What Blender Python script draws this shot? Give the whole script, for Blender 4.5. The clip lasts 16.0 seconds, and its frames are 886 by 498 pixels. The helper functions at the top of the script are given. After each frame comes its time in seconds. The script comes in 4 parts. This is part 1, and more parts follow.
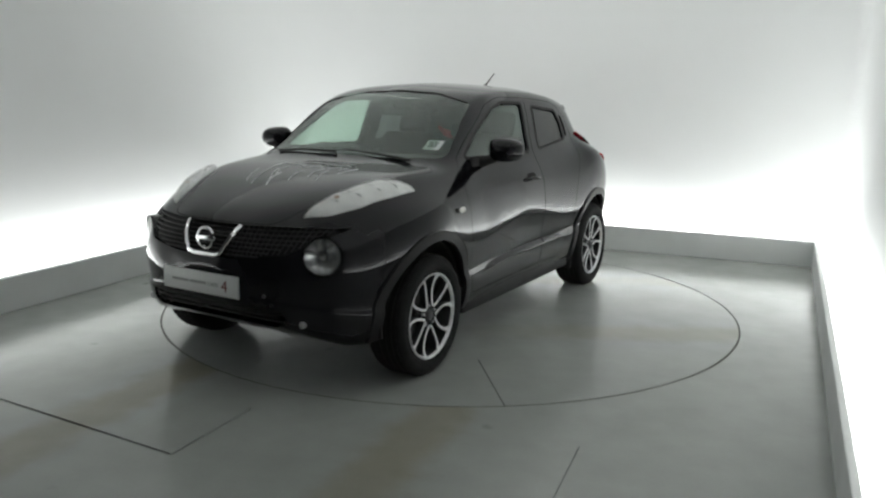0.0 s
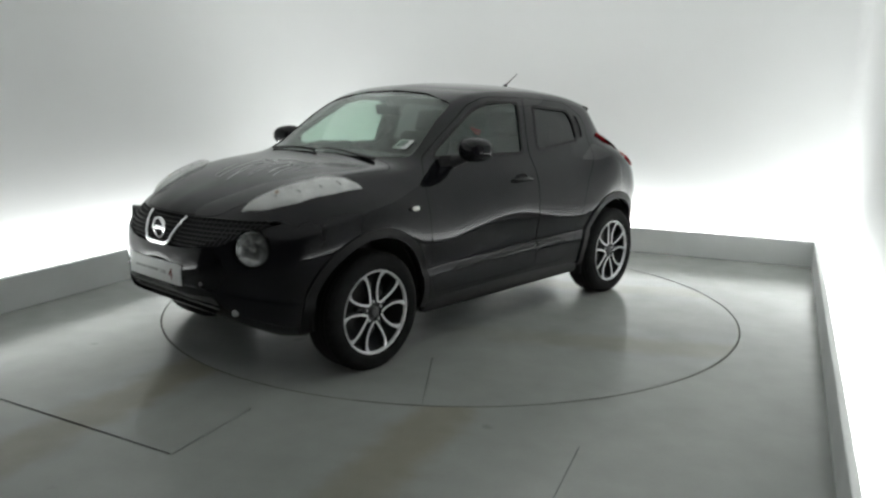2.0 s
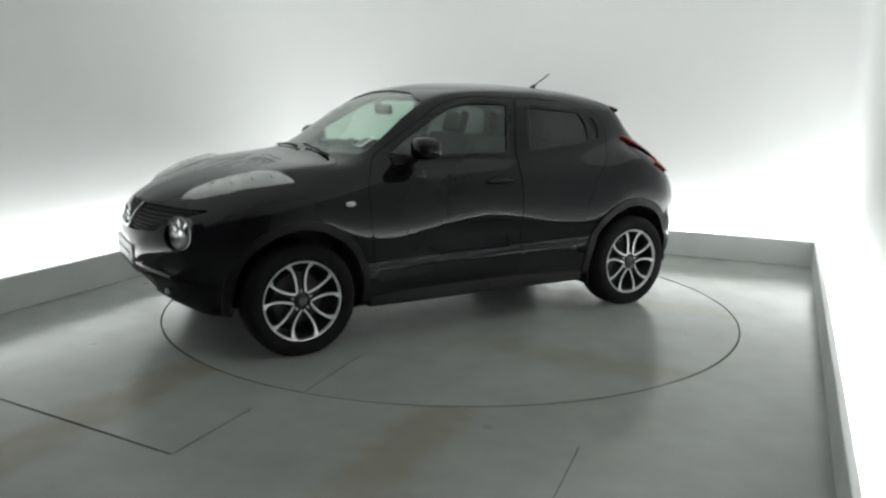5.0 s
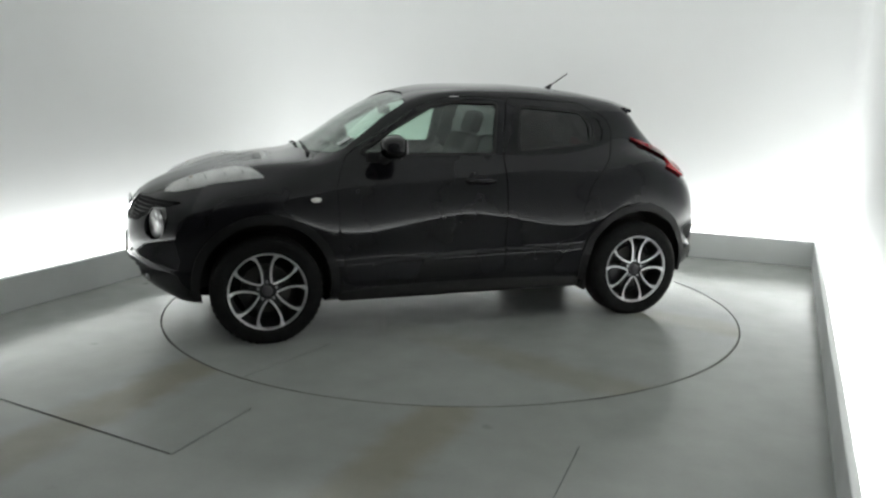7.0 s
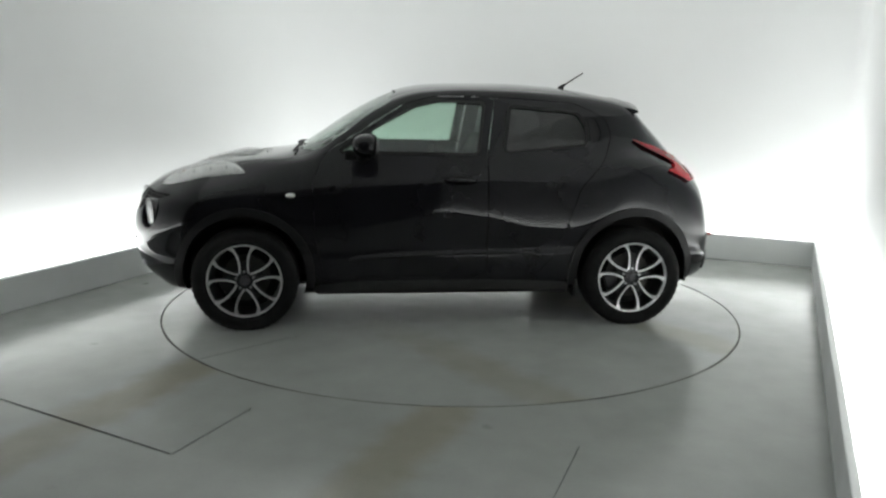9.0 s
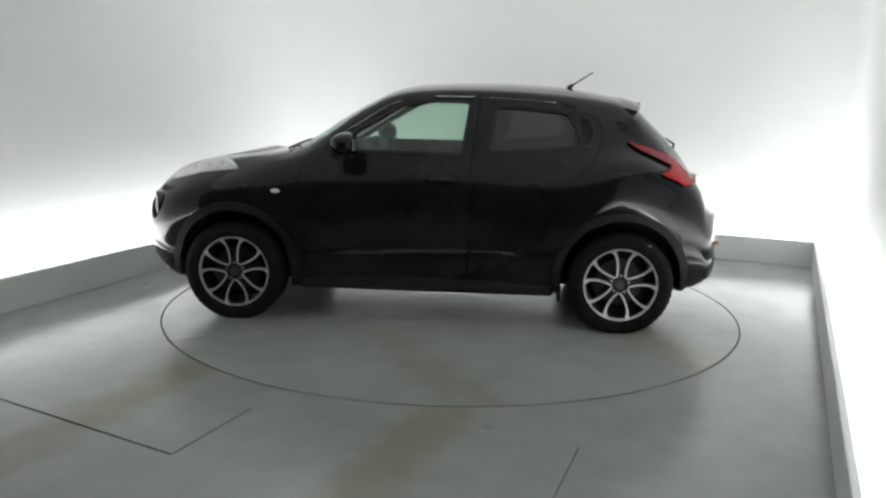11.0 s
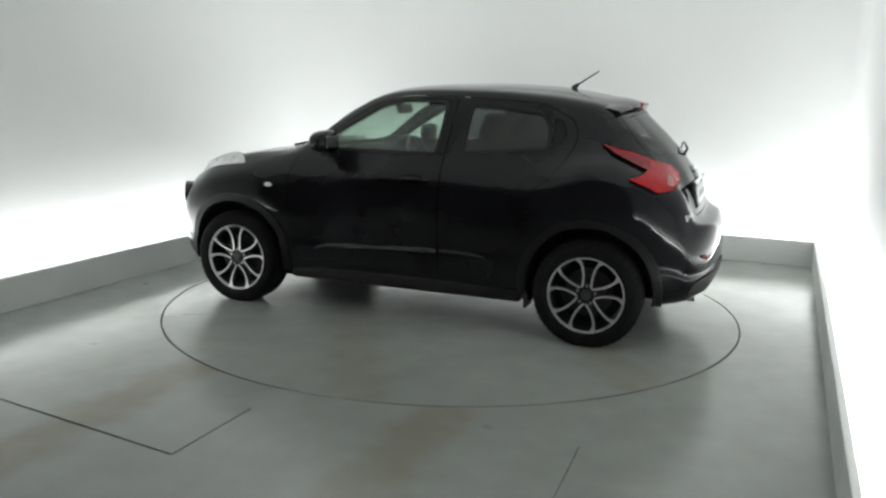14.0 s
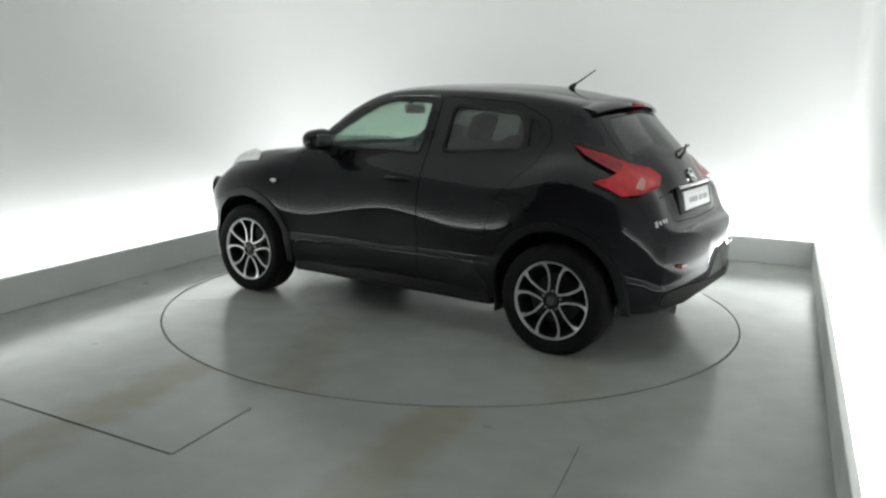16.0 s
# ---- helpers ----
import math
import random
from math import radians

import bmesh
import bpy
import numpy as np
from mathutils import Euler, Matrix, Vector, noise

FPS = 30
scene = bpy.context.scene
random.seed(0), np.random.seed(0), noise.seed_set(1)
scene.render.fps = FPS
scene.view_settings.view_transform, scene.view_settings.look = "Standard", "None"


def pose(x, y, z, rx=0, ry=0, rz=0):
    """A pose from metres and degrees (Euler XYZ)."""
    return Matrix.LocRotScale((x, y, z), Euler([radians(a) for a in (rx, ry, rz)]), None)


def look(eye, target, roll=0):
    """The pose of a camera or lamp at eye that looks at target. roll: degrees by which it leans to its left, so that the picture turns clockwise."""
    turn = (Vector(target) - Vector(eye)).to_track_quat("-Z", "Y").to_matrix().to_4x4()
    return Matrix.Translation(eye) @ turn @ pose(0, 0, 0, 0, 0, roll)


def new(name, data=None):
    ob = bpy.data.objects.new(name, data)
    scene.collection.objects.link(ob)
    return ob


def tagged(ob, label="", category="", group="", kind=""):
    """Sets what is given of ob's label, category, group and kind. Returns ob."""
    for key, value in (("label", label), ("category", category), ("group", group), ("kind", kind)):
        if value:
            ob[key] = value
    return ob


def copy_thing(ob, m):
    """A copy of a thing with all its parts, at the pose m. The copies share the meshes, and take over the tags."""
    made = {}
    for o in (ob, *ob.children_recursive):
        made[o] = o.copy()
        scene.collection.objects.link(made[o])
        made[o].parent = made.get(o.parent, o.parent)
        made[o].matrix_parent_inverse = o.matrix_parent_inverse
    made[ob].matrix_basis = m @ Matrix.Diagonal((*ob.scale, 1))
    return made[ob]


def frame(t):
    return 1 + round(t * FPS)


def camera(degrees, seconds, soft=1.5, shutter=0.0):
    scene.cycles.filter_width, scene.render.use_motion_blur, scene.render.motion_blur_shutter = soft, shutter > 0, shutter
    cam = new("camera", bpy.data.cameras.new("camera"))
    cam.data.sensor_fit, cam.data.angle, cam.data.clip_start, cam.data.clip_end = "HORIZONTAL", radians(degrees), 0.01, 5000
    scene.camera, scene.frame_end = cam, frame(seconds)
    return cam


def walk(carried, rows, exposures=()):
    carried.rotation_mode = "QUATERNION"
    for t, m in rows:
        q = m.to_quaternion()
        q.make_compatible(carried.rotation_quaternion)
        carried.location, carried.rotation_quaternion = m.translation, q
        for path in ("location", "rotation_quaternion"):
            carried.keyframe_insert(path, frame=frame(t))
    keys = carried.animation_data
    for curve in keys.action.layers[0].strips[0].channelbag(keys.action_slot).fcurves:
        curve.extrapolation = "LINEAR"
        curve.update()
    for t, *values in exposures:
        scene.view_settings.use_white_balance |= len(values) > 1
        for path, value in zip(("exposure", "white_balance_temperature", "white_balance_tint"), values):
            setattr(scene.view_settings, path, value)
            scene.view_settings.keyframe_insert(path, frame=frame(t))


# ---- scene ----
cam = camera(58.95, 16.0, soft=2.4)
EYE, AIM = (0.0, -5.636, 1.4946), (-0.0509, -0.7298, 0.5319)
walk(cam, [(0.0, look(EYE, AIM, 1.04)), (16.0, look(EYE, AIM, 1.04))],
     exposures=[(0.0, -0.10), (4.0, -0.03), (8.0, 0.04), (12.5, 0.11), (16.0, 0.12)])

# The room is turned against the camera: u runs along it, v across it.
TURN = -21.5
ROOM = pose(0, 0, 0, 0, 0, TURN)
HALF = 2.57          # turntable axis to the inner face of the low upstand
WALL = 2.84          # turntable axis to the wall behind the light trough
FRONT = -4.3         # open front of the white booth
BACK = -9.0          # far wall of the dim workshop behind the camera
ASIDE = 4.3          # its side walls
CEIL = 3.0
LEAN = 0.0252        # the right-hand wall runs slightly inwards
UP_H = 0.24          # height of the upstand

# ---- world and lights ----
world = bpy.data.worlds.new("world")
scene.world = world
world.use_nodes = True
world.node_tree.nodes["Background"].inputs[0].default_value = (0.8, 0.9, 1.0, 1)
world.node_tree.nodes["Background"].inputs[1].default_value = 0.02


def trough_lamp(name, length, x, y, rz, power):
    """A long light strip that lies in the trough behind the upstand and shines up the wall."""
    lamp = bpy.data.lights.new(name, "AREA")
    lamp.shape, lamp.size, lamp.size_y, lamp.energy = "RECTANGLE", length, 0.05, power
    lamp.color = (0.975, 1.0, 0.985)
    ob = new(name, lamp)
    ob.matrix_world = ROOM @ pose(x, y, 0.17, 0, 0, rz) @ pose(0, 0, 0, 180, 0, 0)
    return ob


MIDV = WALL - 0.10
trough_lamp("light_strip_back", 5.5, 0, MIDV, 0, 50)
trough_lamp("light_strip_left", 6.9, -MIDV, -0.8, 90, 61)
trough_lamp("light_strip_right", 6.9, MIDV - 0.092, -0.8, 90 - 1.44, 53)


# ---- materials ----
def material(name, base, rough=0.5, metal=0.0, coat=0.0, vary=0.08, scale=6.0, bump=0.0, bump_scale=200.0, spec=0.5):
    m = bpy.data.materials.new(name)
    m.use_nodes = True
    nt = m.node_tree
    p = nt.nodes["Principled BSDF"]
    p.inputs["Roughness"].default_value = rough
    p.inputs["Metallic"].default_value = metal
    p.inputs["Coat Weight"].default_value = coat
    p.inputs["Coat Roughness"].default_value = 0.03
    p.inputs["Specular IOR Level"].default_value = spec
    co = nt.nodes.new("ShaderNodeTexCoord")
    n1 = nt.nodes.new("ShaderNodeTexNoise")
    n1.inputs["Scale"].default_value = scale
    n1.inputs["Detail"].default_value = 6
    nt.links.new(co.outputs["Object"], n1.inputs["Vector"])
    ramp = nt.nodes.new("ShaderNodeMapRange")
    ramp.inputs[1].default_value, ramp.inputs[2].default_value = 0.3, 0.7
    ramp.inputs[3].default_value, ramp.inputs[4].default_value = 1 - vary, 1 + vary
    nt.links.new(n1.outputs["Fac"], ramp.inputs[0])
    mul = nt.nodes.new("ShaderNodeVectorMath")
    mul.operation = "SCALE"
    mul.inputs[0].default_value = base
    nt.links.new(ramp.outputs[0], mul.inputs["Scale"])
    nt.links.new(mul.outputs[0], p.inputs["Base Color"])
    if bump:
        n2 = nt.nodes.new("ShaderNodeTexNoise")
        n2.inputs["Scale"].default_value = bump_scale
        n2.inputs["Detail"].default_value = 3
        nt.links.new(co.outputs["Object"], n2.inputs["Vector"])
        b = nt.nodes.new("ShaderNodeBump")
        b.inputs["Strength"].default_value = bump
        b.inputs["Distance"].default_value = 0.002
        nt.links.new(n2.outputs["Fac"], b.inputs["Height"])
        nt.links.new(b.outputs[0], p.inputs["Normal"])
    return m


def glass(name, tint):
    """Thin clear pane: see-through with the tint, and a mirror gloss that grows towards grazing angles."""
    m = bpy.data.materials.new(name)
    m.use_nodes = True
    nt = m.node_tree
    nt.nodes.remove(nt.nodes["Principled BSDF"])
    clear, gloss, mix, edge, power, scale = (nt.nodes.new("ShaderNode" + k) for k in ("BsdfTransparent", "BsdfGlossy", "MixShader", "LayerWeight", "Math", "Math"))
    clear.inputs["Color"].default_value = (*(math.sqrt(c) for c in tint), 1)
    gloss.inputs["Roughness"].default_value = 0.02
    edge.inputs["Blend"].default_value = 0.5
    power.operation, power.inputs[1].default_value = "POWER", 5.0
    scale.operation, scale.inputs[1].default_value, scale.inputs[2].default_value = "MULTIPLY_ADD", 0.85, 0.07
    nt.links.new(edge.outputs["Facing"], power.inputs[0])
    nt.links.new(power.outputs[0], scale.inputs[0])
    nt.links.new(scale.outputs[0], mix.inputs[0])
    nt.links.new(clear.outputs[0], mix.inputs[1])
    nt.links.new(gloss.outputs[0], mix.inputs[2])
    nt.links.new(mix.outputs[0], nt.nodes["Material Output"].inputs["Surface"])
    return m


WHITE = material("white_wall_paint", (0.81, 0.82, 0.815), 0.75, vary=0.02, scale=0.8, bump=0.15, bump_scale=120)
LEDGE = material("white_upstand_paint", (0.70, 0.72, 0.71), 0.5, vary=0.05, scale=3, bump=0.1)
# near-black for seams and hollows; behind the wheel spokes it stands in for shade
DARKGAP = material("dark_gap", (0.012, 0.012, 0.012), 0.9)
WORKSHOP = material("dim_workshop_wall", (0.22, 0.225, 0.22), 0.8, vary=0.2, scale=2)
PAINT = material("black_car_paint", (0.009, 0.009, 0.011), 0.07, vary=0.2, scale=2, spec=0.32)
RUBBER = material("tyre_rubber", (0.009, 0.009, 0.009), 0.8, vary=0.25, scale=20, bump=0.3, spec=0.2)
TRIM = material("black_plastic", (0.010, 0.010, 0.010), 0.6, spec=0.3, vary=0.2, scale=30, bump=0.2)
ALLOY = material("machined_alloy", (0.72, 0.72, 0.73), 0.30, 0.75, vary=0.06, scale=40)
ALLOYDARK = material("dark_wheel_paint", (0.02, 0.02, 0.022), 0.4)


# ---- mesh helpers ----
def put(name, bm, mat, parent=None, label="", smooth=None, m=None):
    mesh = bpy.data.meshes.new(name)
    bm.normal_update()
    bm.to_mesh(mesh)
    bm.free()
    if mat:
        mesh.materials.append(mat)
    if smooth is not None:
        mesh.polygons.foreach_set("use_smooth", [True] * len(mesh.polygons))
        mesh.set_sharp_from_angle(angle=radians(smooth))
    ob = new(name, mesh)
    if m is not None:
        ob.matrix_basis = m
    if parent is not None:
        ob.parent = parent
    if label:
        ob["label"] = label
    return ob


def part(name, bm, mat, parent, label="", smooth=35, m=None):
    return put(name, bm, mat, parent, label, smooth, m)


def box(bm, x0, x1, y0, y1, z0, z1, m=None):
    r = bmesh.ops.create_cube(bm, size=1.0)
    t = Matrix.Translation(((x0 + x1) / 2, (y0 + y1) / 2, (z0 + z1) / 2)) @ Matrix.Diagonal((x1 - x0, y1 - y0, z1 - z0, 1))
    bmesh.ops.transform(bm, matrix=(m or Matrix()) @ t, verts=r["verts"])
    return r["verts"]


def bevelled_box(x0, x1, y0, y1, z0, z1, r=0.005, seg=2):
    bm = bmesh.new()
    box(bm, x0, x1, y0, y1, z0, z1)
    bmesh.ops.bevel(bm, geom=bm.edges[:], offset=r, segments=seg, affect="EDGES", profile=0.5)
    return bm


def prism(bm, pts, m, depth):
    """A closed prism: pts (a, b) in the plane of m, from 0 to depth along its z."""
    n = len(pts)
    low = [bm.verts.new(m @ Vector((a, b, 0))) for a, b in pts]
    top = [bm.verts.new(m @ Vector((a, b, depth))) for a, b in pts]
    bm.faces.new(low[::-1])
    bm.faces.new(top)
    for i in range(n):
        j = (i + 1) % n
        bm.faces.new((low[i], low[j], top[j], top[i]))
    bmesh.ops.recalc_face_normals(bm, faces=bm.faces[:])


def revolve(profile, n=64, axis="Y"):
    """Turn a closed profile of (radius, offset along the axis) round the y axis."""
    bm = bmesh.new()
    rings = []
    for i in range(n):
        a = 2 * math.pi * i / n
        rings.append([bm.verts.new((r * math.cos(a), o, r * math.sin(a))) for r, o in profile])
    k = len(profile)
    for i in range(n):
        p, q = rings[i], rings[(i + 1) % n]
        for j in range(k):
            bm.faces.new((p[j], p[(j + 1) % k], q[(j + 1) % k], q[j]))
    bmesh.ops.recalc_face_normals(bm, faces=bm.faces[:])
    return bm


def tube(pts, r, n=10):
    """A round bar through the points."""
    bm = bmesh.new()
    rows = []
    for i, p in enumerate(pts):
        p = Vector(p)
        t = (Vector(pts[min(i + 1, len(pts) - 1)]) - Vector(pts[max(i - 1, 0)])).normalized()
        u = t.orthogonal().normalized() if i == 0 else (u - t * u.dot(t)).normalized()
        v = t.cross(u)
        rr = r[i] if isinstance(r, (list, tuple)) else r
        rows.append([bm.verts.new(p + (u * math.cos(2 * math.pi * k / n) + v * math.sin(2 * math.pi * k / n)) * rr) for k in range(n)])
    for a, b in zip(rows, rows[1:]):
        for k in range(n):
            bm.faces.new((a[k], a[(k + 1) % n], b[(k + 1) % n], b[k]))
    bm.faces.new(rows[0][::-1])
    bm.faces.new(rows[-1])
    bmesh.ops.recalc_face_normals(bm, faces=bm.faces[:])
    return bm


def boolean(ob, cutter, op):
    """Cut ob's mesh with cutter, keep the result as plain mesh and take the cutter away."""
    mod = ob.modifiers.new("cut", "BOOLEAN")
    mod.operation, mod.solver, mod.object = op, "EXACT", cutter
    bpy.context.view_layer.update()
    mesh = bpy.data.meshes.new_from_object(ob.evaluated_get(bpy.context.evaluated_depsgraph_get()))
    ob.modifiers.clear()
    old, ob.data = ob.data, mesh
    bpy.data.meshes.remove(old)
    return ob


def discard(ob):
    mesh = ob.data
    bpy.data.objects.remove(ob)
    bpy.data.meshes.remove(mesh)


def pchip(xs, ys):
    """A smooth curve through points without overshoot; xs rise."""
    x, y = np.array(xs, float), np.array(ys, float)
    h = np.diff(x)
    s = np.diff(y) / h
    d = np.zeros(len(x))
    for i in range(1, len(x) - 1):
        if s[i - 1] * s[i] > 0:
            w1, w2 = 2 * h[i] + h[i - 1], h[i] + 2 * h[i - 1]
            d[i] = (w1 + w2) / (w1 / s[i - 1] + w2 / s[i])
    d[0], d[-1] = s[0], s[-1]

    def at(q):
        q = min(max(q, x[0]), x[-1])
        i = min(int(np.searchsorted(x, q, "right")) - 1, len(h) - 1)
        t = (q - x[i]) / h[i]
        return float((1 + 2 * t) * (1 - t) ** 2 * y[i] + t * (1 - t) ** 2 * h[i] * d[i] + t * t * (3 - 2 * t) * y[i + 1] + t * t * (t - 1) * h[i] * d[i + 1])
    return at


def table(text):
    rows = sorted(tuple(float(v) for v in w.split(":")) for w in text.split())
    return pchip([r[0] for r in rows], [r[1] for r in rows])


# ---- room ----
def floor_stain_material(name, tracks):
    m = bpy.data.materials.new(name)
    m.use_nodes = True
    nt = m.node_tree
    L, N = nt.links.new, nt.nodes.new
    p = nt.nodes["Principled BSDF"]
    co = N("ShaderNodeTexCoord")
    sep = N("ShaderNodeSeparateXYZ")
    L(co.outputs["Object"], sep.inputs[0])
    off = N("ShaderNodeVectorMath")
    off.operation = "ADD"
    off.inputs[1].default_value = (3.17, 5.31, 0.37)
    L(co.outputs["Object"], off.inputs[0])

    def math_node(op, a, b=None, c=None):
        k = N("ShaderNodeMath")
        k.operation = op
        for i, v in enumerate((a, b, c)):
            if v is None:
                continue
            if isinstance(v, (int, float)):
                k.inputs[i].default_value = v
            else:
                L(v, k.inputs[i])
        return k.outputs[0]

    def noise_node(scale, detail=5.0, rough=0.6):
        k = N("ShaderNodeTexNoise")
        k.inputs["Scale"].default_value, k.inputs["Detail"].default_value, k.inputs["Roughness"].default_value = scale, detail, rough
        L(off.outputs[0], k.inputs["Vector"])
        return k.outputs["Fac"]

    def smooth(v, a, b):
        k = N("ShaderNodeMapRange")
        k.interpolation_type = "SMOOTHSTEP"
        k.inputs[1].default_value, k.inputs[2].default_value = a, b
        L(v, k.inputs[0])
        return k.outputs[0]

    big, mid, fine = noise_node(1.1, 3.0, 0.5), noise_node(5.0, 3.0, 0.5), noise_node(90.0, 2.0)
    # brown tyre tracks along the drive-in direction
    side = math_node("ABSOLUTE", math_node("SUBTRACT", math_node("ABSOLUTE", sep.outputs[0]), 0.74))
    wob = math_node("ADD", side, math_node("MULTIPLY", math_node("SUBTRACT", mid, 0.5), 0.16))
    band = smooth(wob, 0.24, 0.05)
    entry = smooth(sep.outputs[1], 0.4, -1.4)
    dirt = math_node("MULTIPLY", math_node("MULTIPLY", band, entry), math_node("ADD", 0.45, math_node("MULTIPLY", big, 0.9)))
    mix = N("ShaderNodeMix")
    mix.data_type = "RGBA"
    mix.inputs["A"].default_value, mix.inputs["B"].default_value = (0.335, 0.349, 0.334, 1), (0.27, 0.243, 0.178, 1)
    L(math_node("MULTIPLY", dirt, 0.70 * tracks), mix.inputs["Factor"])
    tone = math_node("ADD", math_node("MULTIPLY", big, 0.32), math_node("MULTIPLY", mid, 0.24))
    tone = math_node("ADD", math_node("ADD", tone, math_node("MULTIPLY", fine, 0.08)), 0.70)
    # a few dark drips and scuffs
    spot = N("ShaderNodeTexVoronoi")
    spot.inputs["Scale"].default_value, spot.inputs["Randomness"].default_value = 2.3, 1.0
    bent = N("ShaderNodeVectorMath")
    bent.operation = "MULTIPLY_ADD"
    bent.inputs[1].default_value = (0.05, 0.05, 0.0)
    wave = N("ShaderNodeTexNoise")
    wave.inputs["Scale"].default_value = 22.0
    L(off.outputs[0], wave.inputs["Vector"])
    L(wave.outputs["Color"], bent.inputs[0])
    L(off.outputs[0], bent.inputs[2])
    L(bent.outputs[0], spot.inputs["Vector"])
    pick = N("ShaderNodeSeparateColor")
    L(spot.outputs["Color"], pick.inputs[0])
    drip = math_node("MULTIPLY", smooth(spot.outputs["Distance"], 0.085, 0.03), smooth(pick.outputs[0], 0.45, 0.9))
    tone = math_node("MULTIPLY", tone, math_node("SUBTRACT", 1.0, math_node("MULTIPLY", drip, 0.5)))
    mul = N("ShaderNodeVectorMath")
    mul.operation = "SCALE"
    L(mix.outputs["Result"], mul.inputs[0])
    L(tone, mul.inputs["Scale"])
    L(mul.outputs[0], p.inputs["Base Color"])
    rough = math_node("MINIMUM", 0.268, math_node("ADD", 0.09, math_node("MULTIPLY", math_node("ADD", math_node("MULTIPLY", big, 0.6), math_node("MULTIPLY", mid, 0.4)), 0.27)))
    # polished patches in the varnish
    worn = smooth(noise_node(3.1, 6.0, 0.6), 0.36, 0.72)
    L(math_node("SUBTRACT", rough, math_node("MULTIPLY", worn, 0.07)), p.inputs["Roughness"])
    b = N("ShaderNodeBump")
    b.inputs["Strength"].default_value, b.inputs["Distance"].default_value = 0.08, 0.002
    L(math_node("ADD", fine, math_node("MULTIPLY", noise_node(14.0, 4.0, 0.55), 3.0)), b.inputs["Height"])
    L(b.outputs[0], p.inputs["Normal"])
    return m


FLOOR = floor_stain_material("grey_painted_floor", 1.0)
DECK = floor_stain_material("grey_painted_deck", 0.6)


def disc_mesh(r, z0, z1, n=160):
    bm = bmesh.new()
    bmesh.ops.create_cone(bm, cap_ends=True, segments=n, radius1=r, radius2=r, depth=z1 - z0, matrix=Matrix.Translation((0, 0, (z0 + z1) / 2)))
    return bm


def build_room():
    bm = bmesh.new()
    box(bm, -ASIDE - 0.1, ASIDE + 0.1, BACK - 0.1, WALL + 0.2, -0.06, 0.0)
    floor = put("floor", bm, FLOOR, m=ROOM)
    # the turntable's pit, and the seams of the floor plates in front of it
    cut = disc_mesh(2.024, -0.2, 0.2)
    c = put("cut", cut, None, m=ROOM)
    boolean(floor, c, "DIFFERENCE")
    discard(c)
    cut = bmesh.new()
    for a, b, w in (((-1.9, -2.64), (-0.128, -2.84), 0.014), ((-0.118, -2.846), (-0.112, -2.30), 0.011), ((1.43, -2.05), (1.44, -2.60), 0.004)):
        a, b = Vector(a), Vector(b)
        t = (b - a).normalized() * w / 2
        n = Vector((-t.y, t.x))
        prism(cut, [tuple(a - n), tuple(b - n), tuple(b + n), tuple(a + n)], Matrix.Translation((0, 0, -0.1)), 0.2)
    c = put("cut", cut, None, m=ROOM)
    boolean(floor, c, "DIFFERENCE")
    discard(c)
    tagged(floor, "grey painted workshop floor with brown tyre tracks", "floor", kind="structure")
    bm = bmesh.new()
    box(bm, -ASIDE - 0.1, ASIDE + 0.1, BACK - 0.1, WALL + 0.2, -0.26, -0.2)
    tagged(put("ground", bm, DARKGAP, m=ROOM), "dark pit floor under the turntable", "floor", kind="structure")

    def wall(name, x0, x1, y0, y1, z0=0.0, z1=CEIL, mat=WHITE, label="plain matt white studio wall"):
        bm = bmesh.new()
        box(bm, x0, x1, y0, y1, z0, z1)
        return tagged(put(name, bm, mat, m=ROOM), label, "wall", kind="structure")

    # back and side walls as one curved sheet: the back left corner is rounded
    bm = bmesh.new()
    path = [(-WALL, FRONT)]
    r = 0.9
    for i in range(17):
        a = math.pi - (math.pi / 2) * i / 16
        path.append((-WALL + r + r * math.cos(a), WALL - r + r * math.sin(a)))
    r = 0.12
    for i in range(9):
        a = math.pi / 2 - (math.pi / 2) * i / 8
        path.append((WALL - r + r * math.cos(a), WALL - r + r * math.sin(a)))
    path.append((WALL - LEAN * (WALL - FRONT), FRONT))
    inner, outer = [], []
    for i, (x, y) in enumerate(path):
        a = Vector(path[max(i - 1, 0)])
        b = Vector(path[min(i + 1, len(path) - 1)])
        t = (b - a).normalized()
        nrm = Vector((-t.y, t.x)) * 0.12
        inner.append((x, y))
        outer.append((x + nrm.x, y + nrm.y))
    prism(bm, inner + outer[::-1], Matrix(), CEIL)
    tagged(put("wall_north", bm, WHITE, smooth=40, m=ROOM), "plain matt white studio wall with rounded corner", "wall", kind="structure")
    # the dim workshop that the booth opens to
    dim = "plain dark workshop wall"
    wall("wall_south", -ASIDE, ASIDE, BACK - 0.12, BACK, 0.0, 3.6, WORKSHOP, dim)
    wall("wall_west", -ASIDE - 0.12, -ASIDE, BACK, FRONT, 0.0, 3.6, WORKSHOP, dim)
    wall("wall_east", ASIDE, ASIDE + 0.12, BACK, FRONT, 0.0, 3.6, WORKSHOP, dim)
    wall("wall_west_return", -ASIDE, -WALL - 0.122, FRONT, FRONT + 0.1, 0.0, 3.6, WORKSHOP, dim)
    wall("wall_east_return", WALL + 0.122, ASIDE, FRONT, FRONT + 0.1, 0.0, 3.6, WORKSHOP, dim)
    wall("wall_over_booth", -WALL - 0.12, WALL + 0.12, FRONT, FRONT + 0.1, CEIL + 0.102, 3.6, WORKSHOP, dim)
